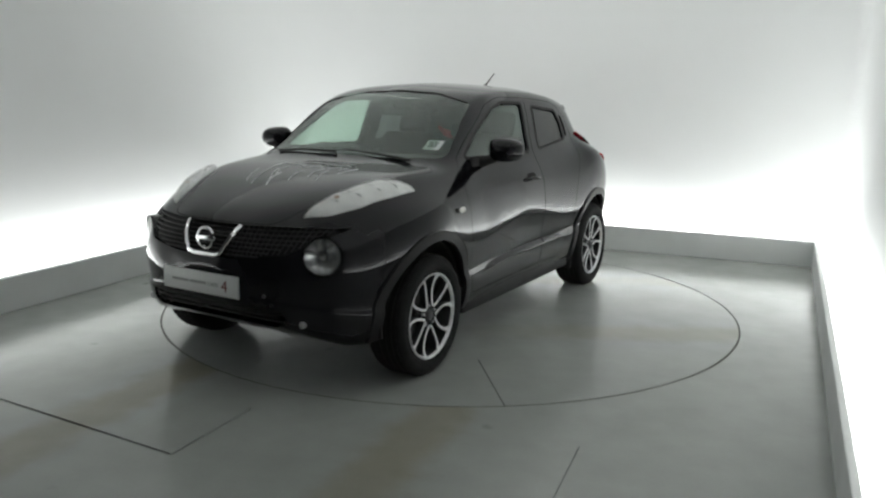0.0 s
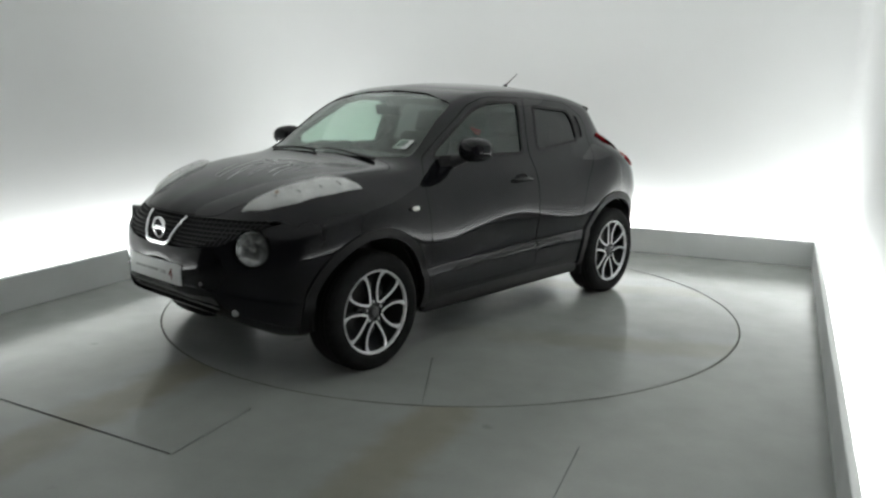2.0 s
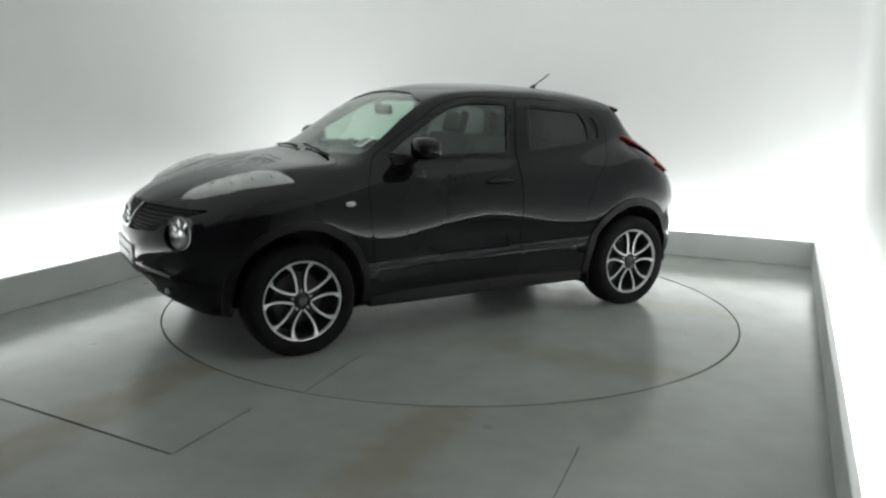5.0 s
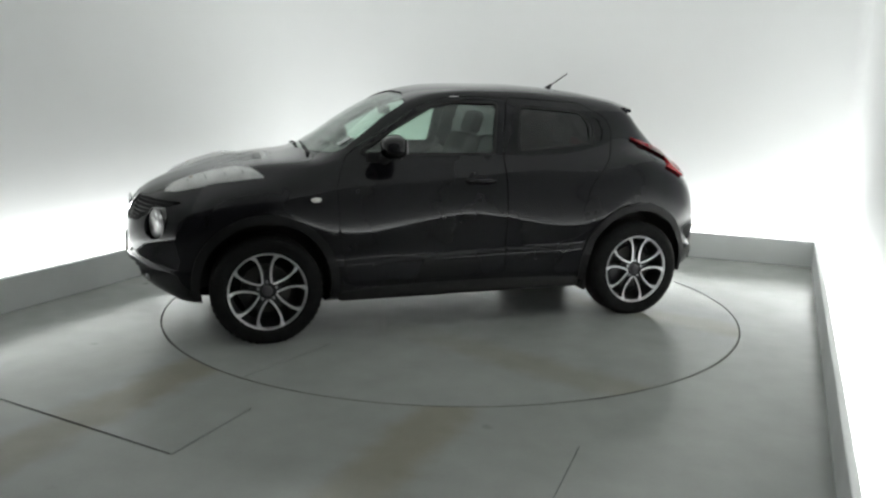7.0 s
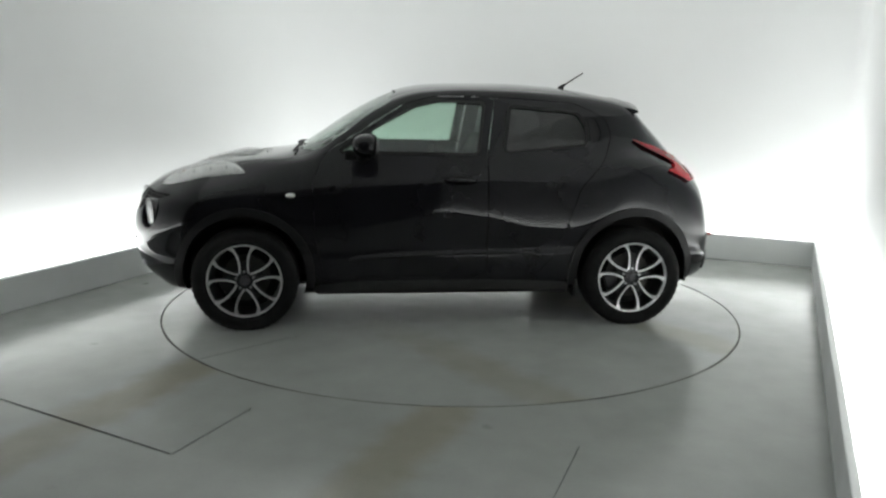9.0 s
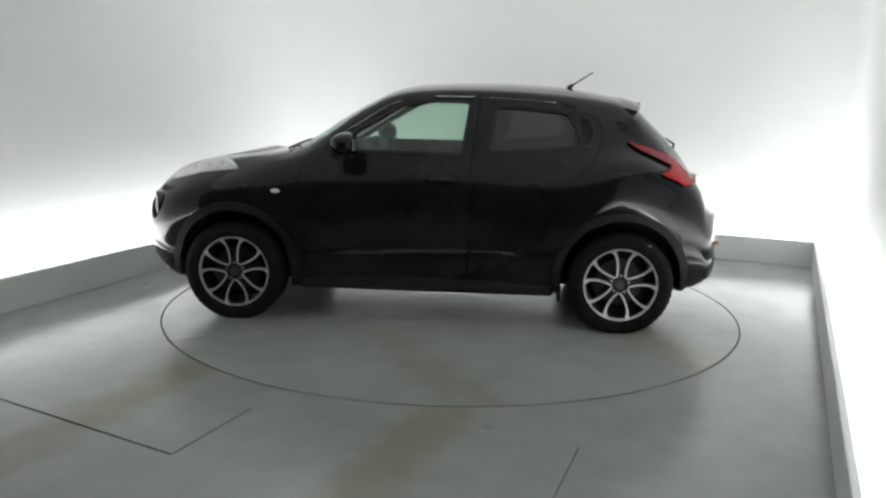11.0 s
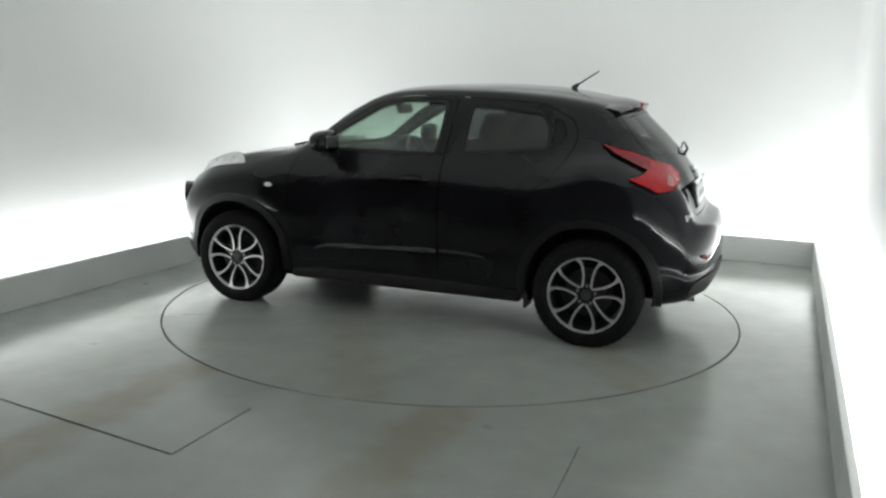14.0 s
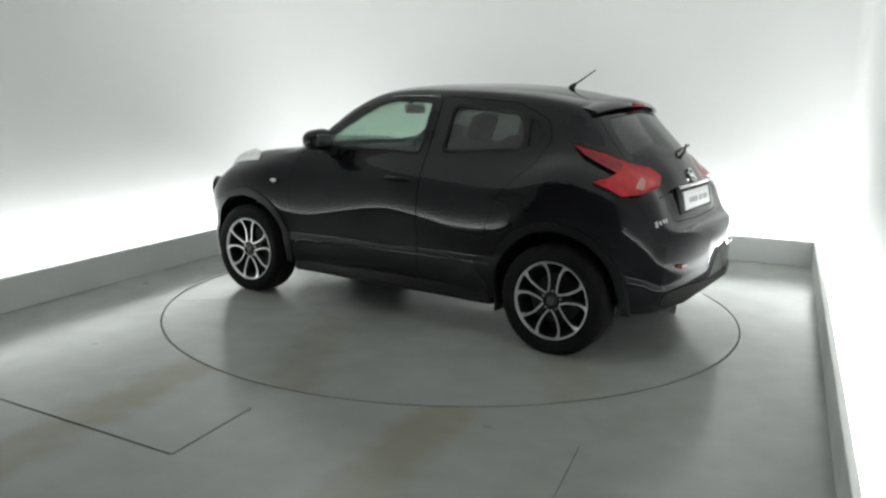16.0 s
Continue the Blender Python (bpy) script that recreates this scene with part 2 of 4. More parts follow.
    for name, y0, y1, z, mat, lab in (("ceiling", FRONT, WALL + 0.12, CEIL, WHITE, "plain white booth ceiling"), ("ceiling_workshop", BACK, FRONT + 0.1, 3.6, WORKSHOP, "plain dark workshop ceiling")):
        bm = bmesh.new()
        w = WALL + 0.12 if z == CEIL else ASIDE + 0.12
        box(bm, -w, w, y0, y1, z, z + 0.1)
        tagged(put(name, bm, mat, m=ROOM), lab, "ceiling", kind="structure")
    # glowing covers of the light troughs
    glow = bpy.data.materials.new("lit_diffuser")
    glow.use_nodes = True
    e = glow.node_tree.nodes["Principled BSDF"]
    e.inputs["Base Color"].default_value = (0.8, 0.8, 0.8, 1)
    e.inputs["Emission Color"].default_value = (0.975, 1.0, 0.985, 1)
    e.inputs["Emission Strength"].default_value = 1.5
    w0, w1 = HALF + 0.045, WALL - 0.008
    for name, pts in (("light_diffuser_back", [(-w1, w0), (w1, w0), (w1, w1), (-w1, w1)]), ("light_diffuser_left", [(-w1, FRONT), (-w0, FRONT), (-w0, w0 - 0.01), (-w1, w0 - 0.01)]),
                      ("light_diffuser_right", [(w0 - 0.01 - LEAN * (HALF - FRONT), FRONT), (w1 - LEAN * (HALF - FRONT), FRONT), (w1, w0 - 0.01), (w0 - 0.01, w0 - 0.01)])):
        bm = bmesh.new()
        prism(bm, pts, Matrix.Translation((0, 0, 0.10)), 0.02)
        tagged(put(name, bm, glow, m=ROOM), "glowing white cover of the light trough", "light cover", kind="structure")
    # low upstand in front of the light troughs
    t = 0.035
    bm = bmesh.new()
    far, near = HALF - 0.015, HALF - 0.015 - LEAN * (HALF - FRONT)
    prism(bm, [(far, HALF - 0.001), (near, FRONT), (near + t, FRONT), (far + t, HALF - 0.001)], Matrix(), UP_H)
    bmesh.ops.bevel(bm, geom=bm.edges[:], offset=0.006, segments=2, affect="EDGES", profile=0.5)
    tagged(put("upstand_right", bm, LEDGE, m=ROOM), "low white painted upstand before a light trough", "upstand", kind="structure")
    for name, b in (("upstand_back", (-HALF - t, HALF + t, HALF, HALF + t)), ("upstand_left", (-HALF - t, -HALF, FRONT, HALF - 0.001))):
        tagged(put(name, bevelled_box(*b, 0.0, UP_H, 0.006), LEDGE, m=ROOM), "low white painted upstand before a light trough", "upstand", kind="structure")


build_room()

def revolve_ring(r0, r1, z0, z1, n=160):
    bm = bmesh.new()
    rows = []
    for i in range(n):
        a = 2 * math.pi * i / n
        rows.append([bm.verts.new((r * math.cos(a), r * math.sin(a), z)) for r, z in ((r0, z0), (r1, z0), (r1, z1), (r0, z1))])
    for i in range(n):
        p, q = rows[i], rows[(i + 1) % n]
        for j in range(4):
            bm.faces.new((p[j], q[j], q[(j + 1) % 4], p[(j + 1) % 4]))
    bmesh.ops.recalc_face_normals(bm, faces=bm.faces[:])
    return bm


RINGMAT = material("dark_edge_steel", (0.11, 0.105, 0.09), 0.5, 0.6, vary=0.2)
turntable = new("turntable")
tagged(turntable, "round grey painted car turntable set in the floor", "turntable")
platform = part("platform", disc_mesh(2.012, -0.06, 0.0), DECK, turntable)
_seam = bmesh.new()
prism(_seam, [(-1.30, -0.158), (-2.0, -0.262), (-2.0, -0.254), (-1.30, -0.150)], Matrix.Translation((0, 0, -0.012)), 0.05)
_c = put("cut", _seam, None)
boolean(platform, _c, "DIFFERENCE")
discard(_c)
part("edge_ring", revolve_ring(2.0125, 2.0165, -0.05, -0.002), RINGMAT, turntable, "dark steel edge ring")
# ---- car: materials ----
DULLSTEEL = material("rusty_brake_steel", (0.06, 0.057, 0.055), 0.5, 0.6)
HUBGREY = material("dull_hub_grey", (0.10, 0.10, 0.105), 0.4, 0.5)
AMBER = material("pale_amber", (0.42, 0.30, 0.22), 0.3)
CHROME = material("chrome", (0.75, 0.75, 0.76), 0.12, 1.0, vary=0.02)
SILVER = material("lamp_reflector", (0.46, 0.47, 0.48), 0.2, 0.8, vary=0.2, scale=30)
FROST = material("frosted_lamp_inner", (0.85, 0.86, 0.85), 0.3, 0.0, vary=0.15, scale=14)
INNER = material("dark_interior_cloth", (0.011, 0.011, 0.012), 0.85, vary=0.25, scale=25, bump=0.4)
DASH = material("dark_dashboard_plastic", (0.018, 0.018, 0.018), 0.6, vary=0.1, bump=0.3)
PLATE = material("white_plate", (0.70, 0.71, 0.71), 0.45, vary=0.04)
INK = material("dark_print", (0.03, 0.03, 0.03), 0.6)
FAINT = material("grey_print", (0.35, 0.36, 0.36), 0.6)
REDINK = material("dark_red_print", (0.16, 0.02, 0.02), 0.6)
REDLENS = material("red_lamp_lens", (0.42, 0.006, 0.012), 0.15, spec=0.35, vary=0.25, scale=25)
REDDARK = material("deep_red_lamp_lens", (0.24, 0.005, 0.012), 0.15, spec=0.35, vary=0.2, scale=25)
PALELENS = material("pale_lamp_lens", (0.42, 0.13, 0.12), 0.2, coat=0.6)
GLOSS = material("gloss_black_plastic", (0.006, 0.006, 0.006), 0.15, coat=0.5)
STEEL = material("brushed_steel", (0.4, 0.4, 0.41), 0.3, 1.0)
LINES = material("pale_hood_streaks", (0.7, 0.71, 0.71), 0.7)
GLASS_F = glass("green_tinted_glass", (0.64, 0.78, 0.70))
GLASS_R = glass("privacy_glass", (0.13, 0.14, 0.14))
LENS = glass("clear_lamp_lens", (1.0, 1.0, 1.0))
ARCH = material("satin_black_arch_trim", (0.008, 0.008, 0.009), 0.5, spec=0.25, vary=0.15, scale=12)

# ---- car: body shape ----
AX_F, R_TYRE, HUB_Z, HUB_Y = 2.53, 0.333, 0.322, 0.86
car = new("car")
tagged(car, "black compact crossover car with alloy wheels on the turntable", "car")

X_LO, X_HI = -0.745, 3.335
half_w = table("3.335:.20 3.32:.31 3.28:.43 3.21:.56 3.12:.67 3.0:.77 2.85:.838 2.7:.874 2.53:.885 2.2:.872 1.8:.85 1.4:.843 1.0:.846 .6:.862 .3:.879 0:.885 -.2:.868 -.35:.83 -.5:.755 -.6:.67 -.68:.52 -.725:.36 -.745:.22")
z_bottom = table("3.335:.47 3.30:.42 3.22:.35 3.1:.285 3.0:.245 2.5:.21 0:.23 -.35:.26 -.55:.285 -.68:.34 -.745:.43")
z_belt = table("3.335:.59 3.32:.65 3.27:.73 3.15:.805 3.0:.868 2.8:.945 2.53:1.002 2.2:1.055 2.0:1.085 1.6:1.105 1.0:1.13 .5:1.155 .2:1.18 .05:1.20 -.08:1.195 -.2:1.155 -.35:1.075 -.47:.985 -.53:.91 -.575:.80 -.62:.76 -.70:.74 -.745:.68")
y_belt = table("3.335:.16 3.32:.26 3.27:.40 3.15:.54 3.0:.63 2.8:.695 2.53:.725 2.2:.74 1.8:.735 1.0:.728 .5:.715 0:.665 -.3:.61 -.46:.575 -.58:.60 -.66:.50 -.72:.32 -.745:.18")
z_rail = table("3.335:.63 3.32:.705 3.27:.79 3.15:.865 3.0:.933 2.8:1.003 2.53:1.06 2.3:1.085 2.2:1.095 2.1:1.13 1.9:1.262 1.7:1.387 1.55:1.456 1.4:1.497 1.1:1.518 .8:1.515 .4:1.492 .1:1.455 0:1.43 -.06:1.395 -.14:1.315 -.22:1.24 -.30:1.165 -.38:1.085 -.45:1.01 -.53:.91 -.585:.79 -.62:.765 -.70:.745 -.745:.69")
y_rail = table("3.335:.12 3.32:.19 3.27:.29 3.15:.40 3.0:.49 2.7:.575 2.5:.615 2.2:.635 1.9:.605 1.5:.585 1.0:.58 .5:.565 0:.535 -.25:.50 -.45:.48 -.6:.44 -.70:.27 -.745:.14")
z_roof = table("3.335:.65 3.32:.735 3.28:.82 3.2:.895 3.0:.977 2.8:1.032 2.53:1.078 2.35:1.10 2.25:1.125 2.1:1.215 1.9:1.347 1.7:1.462 1.5:1.541 1.35:1.567 1.1:1.58 .8:1.583 .4:1.565 .1:1.522 -.02:1.496 -.10:1.465 -.16:1.425 -.24:1.35 -.32:1.275 -.40:1.195 -.47:1.11 -.52:1.04 -.56:.95 -.595:.80 -.62:.77 -.70:.75 -.745:.70")
# how much the side swells over the wheels, and how high the widest line runs
swell_z = table("3.335:.615 2.9:.66 2.53:.70 2.36:.66 2.24:.59 2.1:.52 1.94:.50 1.75:.53 1.6:.56 1.25:.61 1.03:.575 .885:.54 .695:.49 .464:.472 .31:.51 .2:.57 0:.67 -.3:.66 -.745:.6")


def section(x, per=4):
    """Half of the body's outline across the car at x, from the middle of the underside to the middle of the roof."""
    w, zb, zs = half_w(x), z_bottom(x), z_belt(x)
    h = zs - zb
    ye, ze, zg = y_rail(x), z_rail(x), z_roof(x)
    k = min(1.0, w / 0.8)
    sw = swell_z(x)
    tuck = 0.022 * k
    pts = [(0, zb), (0.5 * w, zb), (0.84 * w, zb), (0.95 * w - 0.002, zb + 0.09 * h), (w - 0.016 * k, zb + 0.275 * h), (w - 0.026 * k, zb + 0.33 * h), (w - 0.010 * k, zb + (0.33 + 0.58 * (sw - 0.33)) * h),
           (w, zb + sw * h), (w - tuck, zb + (0.5 * sw + 0.5) * h), (y_belt(x), zs), (ye, ze), (0.55 * ye, ze + 0.72 * (zg - ze)), (0, zg)]
    a = np.array(pts)
    s = np.concatenate([[0], np.cumsum(np.maximum(np.hypot(*np.diff(a, axis=0).T), 1e-4))])
    fy, fz = pchip(s, a[:, 0]), pchip(s, a[:, 1])
    out = []
    for i in range(len(pts) - 1):
        for j in range(per):
            q = s[i] + (s[i + 1] - s[i]) * j / per
            out.append((fy(q), fz(q)))
    out.append((0.0, zg))
    return out


def stations():
    n, e = 22, 0.55
    xs = [X_LO + (1 - math.cos(math.pi * i / 2 / n)) * e for i in range(n)]
    a, b = X_LO + e, X_HI - e
    xs += [a + (b - a) * i / 58 for i in range(58)]
    xs += [X_HI - (1 - math.cos(math.pi * (n - i) / 2 / n)) * e for i in range(n + 1)]
    return xs


XS = stations()
HALVES = [section(x) for x in XS]
NH = len(HALVES[0])
# the tail is drawn in a little
XS = [x if x > -0.35 else -0.35 + (x + 0.35) * 0.93 for x in XS]


def skin():
    """Points and normals of the whole outer surface: rows of stations, each a ring round the car."""
    grid = np.array([[(x, y, z) for y, z in h] + [(x, -y, z) for y, z in h[-2:0:-1]] for x, h in zip(XS, HALVES)])
    du = np.gradient(grid, axis=0)
    dv = np.roll(grid, -1, axis=1) - np.roll(grid, 1, axis=1)
    nrm = np.cross(du, dv)
    nrm /= np.maximum(np.linalg.norm(nrm, axis=2, keepdims=True), 1e-9)
    mid = grid.mean(axis=1, keepdims=True)
    flip = np.sign((nrm * (grid - mid)).sum(axis=(1, 2)))
    nrm *= np.where(flip == 0, 1, flip)[:, None, None]
    # at the ends the surface faces along the car
    for row, sx in ((0, -1.0), (-1, 1.0)):
        nrm[row] = nrm[row] * 0.5 + np.array((sx, 0, 0)) * 0.8
        nrm[row] /= np.linalg.norm(nrm[row], axis=1, keepdims=True)
    return grid, nrm


GRID, NRM = skin()
NK = GRID.shape[1]

from mathutils import kdtree
TREE = kdtree.KDTree(GRID.shape[0] * NK)
for _i, _p in enumerate(GRID.reshape(-1, 3)):
    TREE.insert(_p, _i)
TREE.balance()
FLATN = NRM.reshape(-1, 3)


def body_normals(ob):
    """Smooth shading that follows the body's skin, so that cut edges leave no ripples."""
    mesh = ob.data
    verts = []
    for v in mesh.vertices:
        n, tot = np.zeros(3), 0.0
        for co, i, dist in TREE.find_n(v.co, 4):
            w = 1 / (dist + 1e-4) ** 2
            n += FLATN[i] * w
        verts.append(Vector(n).normalized())
    loops = []
    mesh.polygons.foreach_set("use_smooth", [True] * len(mesh.polygons))
    for f in mesh.polygons:
        fn = f.normal
        for i in f.vertices:
            n = verts[i]
            d = fn.dot(n)
            loops.append(n if d > 0.8 else (-n if d < -0.8 else fn))
    mesh.normals_split_custom_set(loops)


def patch(x0, x1, a, b, side=0):
    """A closed piece of the skin between x0 and x1, from a outwards to b inwards; side 1: left half, 0: all round."""
    i0 = max(i for i, x in enumerate(XS) if x <= x0 or i == 0)
    i1 = min(i for i, x in enumerate(XS) if x >= x1 or i == len(XS) - 1)
    cols = list(range(3, NH - 1)) if side else list(range(NK))
    wrap = not side
    bm = bmesh.new()
    layers = []
    for off in (a, b):
        layers.append([[bm.verts.new(GRID[i, j] + NRM[i, j] * off) for j in cols] for i in range(i0, i1 + 1)])
    n, k = i1 - i0 + 1, len(cols)
    for rows in layers:
        for i in range(n - 1):
            for j in range(k if wrap else k - 1):
                q = (j + 1) % k
                bm.faces.new((rows[i][j], rows[i + 1][j], rows[i + 1][q], rows[i][q]))
    o, p = layers
    for i in (0, n - 1):
        for j in range(k if wrap else k - 1):
            q = (j + 1) % k
            bm.faces.new((o[i][j], o[i][q], p[i][q], p[i][j]))
    if not wrap:
        for j in (0, k - 1):
            for i in range(n - 1):
                bm.faces.new((o[i][j], o[i + 1][j], p[i + 1][j], p[i][j]))
    bmesh.ops.recalc_face_normals(bm, faces=bm.faces[:])
    return bm


def full_shell(a, b):
    bm = bmesh.new()
    for off in (a, b):
        rows = [[bm.verts.new(GRID[i, j] + NRM[i, j] * off) for j in range(NK)] for i in range(len(XS))]
        for p, q in zip(rows, rows[1:]):
            for j in range(NK):
                fs = (p[j], q[j], q[(j + 1) % NK], p[(j + 1) % NK])
                bm.faces.new(fs if off == a else fs[::-1])
        for ring, way in ((rows[0], 1), (rows[-1], -1)):
            c = bm.verts.new(sum((v.co for v in ring), Vector()) / NK)
            for j in range(NK):
                fs = (ring[j], ring[(j + 1) % NK], c)
                bm.faces.new(fs if (off == a) == (way > 0) else fs[::-1])
    bm.normal_update()
    vol = sum(f.calc_center_median().dot(f.normal) * f.calc_area() for f in bm.faces)
    if vol < 0:
        bmesh.ops.reverse_faces(bm, faces=bm.faces[:])
    return bm


# planes for the prisms: looking at the car's left side, at its front and from above
SIDE = Matrix(((1, 0, 0, 0), (0, 0, 1, 0), (0, 1, 0, 0), (0, 0, 0, 1)))
FACE = Matrix(((0, 0, 1, 0), (1, 0, 0, 0), (0, 1, 0, 0), (0, 0, 0, 1)))


def grow(pts, d):
    """The polygon pts with its outline moved outwards by d."""
    n = len(pts)
    area = sum(pts[i][0] * pts[(i + 1) % n][1] - pts[(i + 1) % n][0] * pts[i][1] for i in range(n))
    s = 1 if area > 0 else -1
    out = []
    for i in range(n):
        p, q, r = Vector(pts[i - 1]), Vector(pts[i]), Vector(pts[(i + 1) % n])
        e, f = (q - p).normalized(), (r - q).normalized()
        n1, n2 = Vector((e.y, -e.x)) * s, Vector((f.y, -f.x)) * s
        m = n1 + n2
        m = m / max(m.dot(m) / 2, 0.35)
        out.append((q.x + m.x * d, q.y + m.y * d))
    return out


def rounded(pts, r=0.03, n=4):
    """The polygon with its corners rounded."""
    out = []
    k = len(pts)
    for i in range(k):
        p, q, s = Vector(pts[i - 1]), Vector(pts[i]), Vector(pts[(i + 1) % k])
        a, b = p - q, s - q
        c = min(r, a.length * 0.42, b.length * 0.42)
        a, b = q + a.normalized() * c, q + b.normalized() * c
        for j in range(n + 1):
            t = j / n
            v = a * (1 - t) ** 2 + q * 2 * t * (1 - t) + b * t * t
            out.append((v.x, v.y))
    return out


def cutter(prisms):
    bm = bmesh.new()
    for pts, plane, z0, z1 in prisms:
        prism(bm, pts, plane @ Matrix.Translation((0, 0, z0)), z1 - z0)
    bmesh.ops.recalc_face_normals(bm, faces=bm.faces[:])
    return put("cut", bm, None)


def cut_panel(name, mat, parent, pts, plane, z0, z1, span, a, b, side=1, holes=(), label=""):
    """A panel of the skin: what of it lies in the prism, less the holes."""
    ob = put(name, patch(*span, a, b, side), mat)
    c = cutter([(pts, plane, z0, z1)])
    boolean(ob, c, "INTERSECT")
    discard(c)
    if holes:
        c = cutter(holes)
        boolean(ob, c, "DIFFERENCE")
        discard(c)
    body_normals(ob)
    ob.parent = parent
    if label:
        ob["label"] = label
    return ob


def mirrored(ob, parent=None):
    """The same part on the car's other side."""
    bm = bmesh.new()
    bm.from_mesh(ob.data)
    bmesh.ops.transform(bm, matrix=Matrix.Diagonal((1, -1, 1, 1)), verts=bm.verts[:])
    bmesh.ops.reverse_faces(bm, faces=bm.faces[:])
    mesh = bpy.data.meshes.new(ob.name)
    bm.to_mesh(mesh)
    bm.free()
    for m in ob.data.materials:
        mesh.materials.append(m)
    two = new(ob.name.split(".")[0], mesh)
    two.parent = parent or ob.parent
    if "label" in ob:
        two["label"] = ob["label"]
    body_normals(two)
    return two


# outlines, in metres from the rear axle and the ground
WIN_F = rounded([(1.045, 1.128), (1.0, 1.447), (1.30, 1.45), (1.46, 1.41), (1.71, 1.272), (1.93, 1.132)], 0.03)
WIN_R = rounded([(0.86, 1.142), (0.82, 1.427), (0.37, 1.392), (0.31, 1.30), (0.315, 1.19)], 0.03)
HANDLE_R = rounded([(0.275, 1.20), (0.29, 1.365), (0.235, 1.35), (0.20, 1.27), (0.225, 1.205)], 0.015)
DOOR_F = rounded([(0.985, 0.34), (0.985, 1.10), (0.93, 1.487), (1.32, 1.485), (1.51, 1.437), (2.03, 1.115), (2.10, 0.95), (2.085, 0.60), (2.03, 0.34)], 0.05)
DOOR_R = rounded([(0.978, 0.34), (0.978, 1.10), (0.923, 1.487), (0.38, 1.455), (0.17, 1.36), (0.13, 1.25), (0.20, 1.10), (0.38, 0.92), (0.47, 0.66), (0.52, 0.50), (0.66, 0.34)], 0.05)
SCREEN = rounded([(-0.652, 1.132), (-0.35, 1.128), (0.0, 1.126), (0.35, 1.128), (0.652, 1.132), (0.563, 1.445), (0.30, 1.505), (0.0, 1.520), (-0.30, 1.505), (-0.563, 1.445)], 0.04)
REAR_WIN = rounded([(-0.49, 1.165), (0, 1.14), (0.49, 1.165), (0.44, 1.38), (0.0, 1.415), (-0.44, 1.38)], 0.05)
TAILGATE = rounded([(-0.55, 1.13), (-0.45, 1.04), (-0.43, 0.96), (-0.47, 0.88), (-0.42, 0.797), (0, 0.79), (0.42, 0.797), (0.47, 0.88), (0.43, 0.96), (0.45, 1.04), (0.55, 1.13), (0.49, 1.405), (0, 1.445), (-0.49, 1.405)], 0.035)
HOOD = rounded([(3.27, 0.0), (3.245, 0.22), (3.17, 0.36), (2.95, 0.465), (2.72, 0.56), (2.5, 0.64), (2.26, 0.69), (2.20, 0.60), (2.235, 0.0), (2.20, -0.60), (2.26, -0.69), (2.5, -0.64), (2.72, -0.56), (2.95, -0.465), (3.17, -0.36), (3.245, -0.22)], 0.05)
HEAD = rounded([(3.10, 0.44), (3.02, 0.55), (2.88, 0.645), (2.70, 0.705), (2.515, 0.742), (2.56, 0.675), (2.655, 0.585), (2.80, 0.535), (2.95, 0.475)], 0.02)
TAIL = rounded([(-0.015, 1.225), (-0.17, 1.184), (-0.30, 1.134), (-0.395, 1.098), (-0.445, 1.052), (-0.462, 0.995), (-0.452, 0.970), (-0.37, 0.962), (-0.32, 0.990), (-0.215, 1.035), (-0.275, 1.055), (-0.30, 1.082), (-0.22, 1.118), (-0.10, 1.174)], 0.010)
GRILLE = rounded([(-0.68, 0.846), (-0.38, 0.850), (0.0, 0.851), (0.38, 0.850), (0.68, 0.846), (0.56, 0.785), (0.46, 0.722), (0.2, 0.695), (0, 0.690), (-0.2, 0.695), (-0.46, 0.722), (-0.56, 0.785)], 0.025)
INTAKE = rounded([(-0.44, 0.46), (0.44, 0.46), (0.47, 0.40), (0.38, 0.35), (-0.38, 0.35), (-0.47, 0.40)], 0.03)
LAMP_Y, LAMP_Z = 0.603, 0.72
LAMP_TURN, LAMP_R = 28, 0.096
ARCH_R, ARCH_Z = 0.388, 0.352


def circle(cx, cz, r, n=40):
    return [(cx + r * math.cos(2 * math.pi * i / n), cz + r * math.sin(2 * math.pi * i / n)) for i in range(n)]


GAP = 0.0035


def lamp_pose(s):
    """The place of a round lamp on the nose, its y axis pointing out of the car."""
    x = float(np.interp(LAMP_Y, [0.56, 0.67], [3.21, 3.12])) - 0.036
    return pose(x, s * LAMP_Y, LAMP_Z, 0, 0, s * LAMP_TURN)


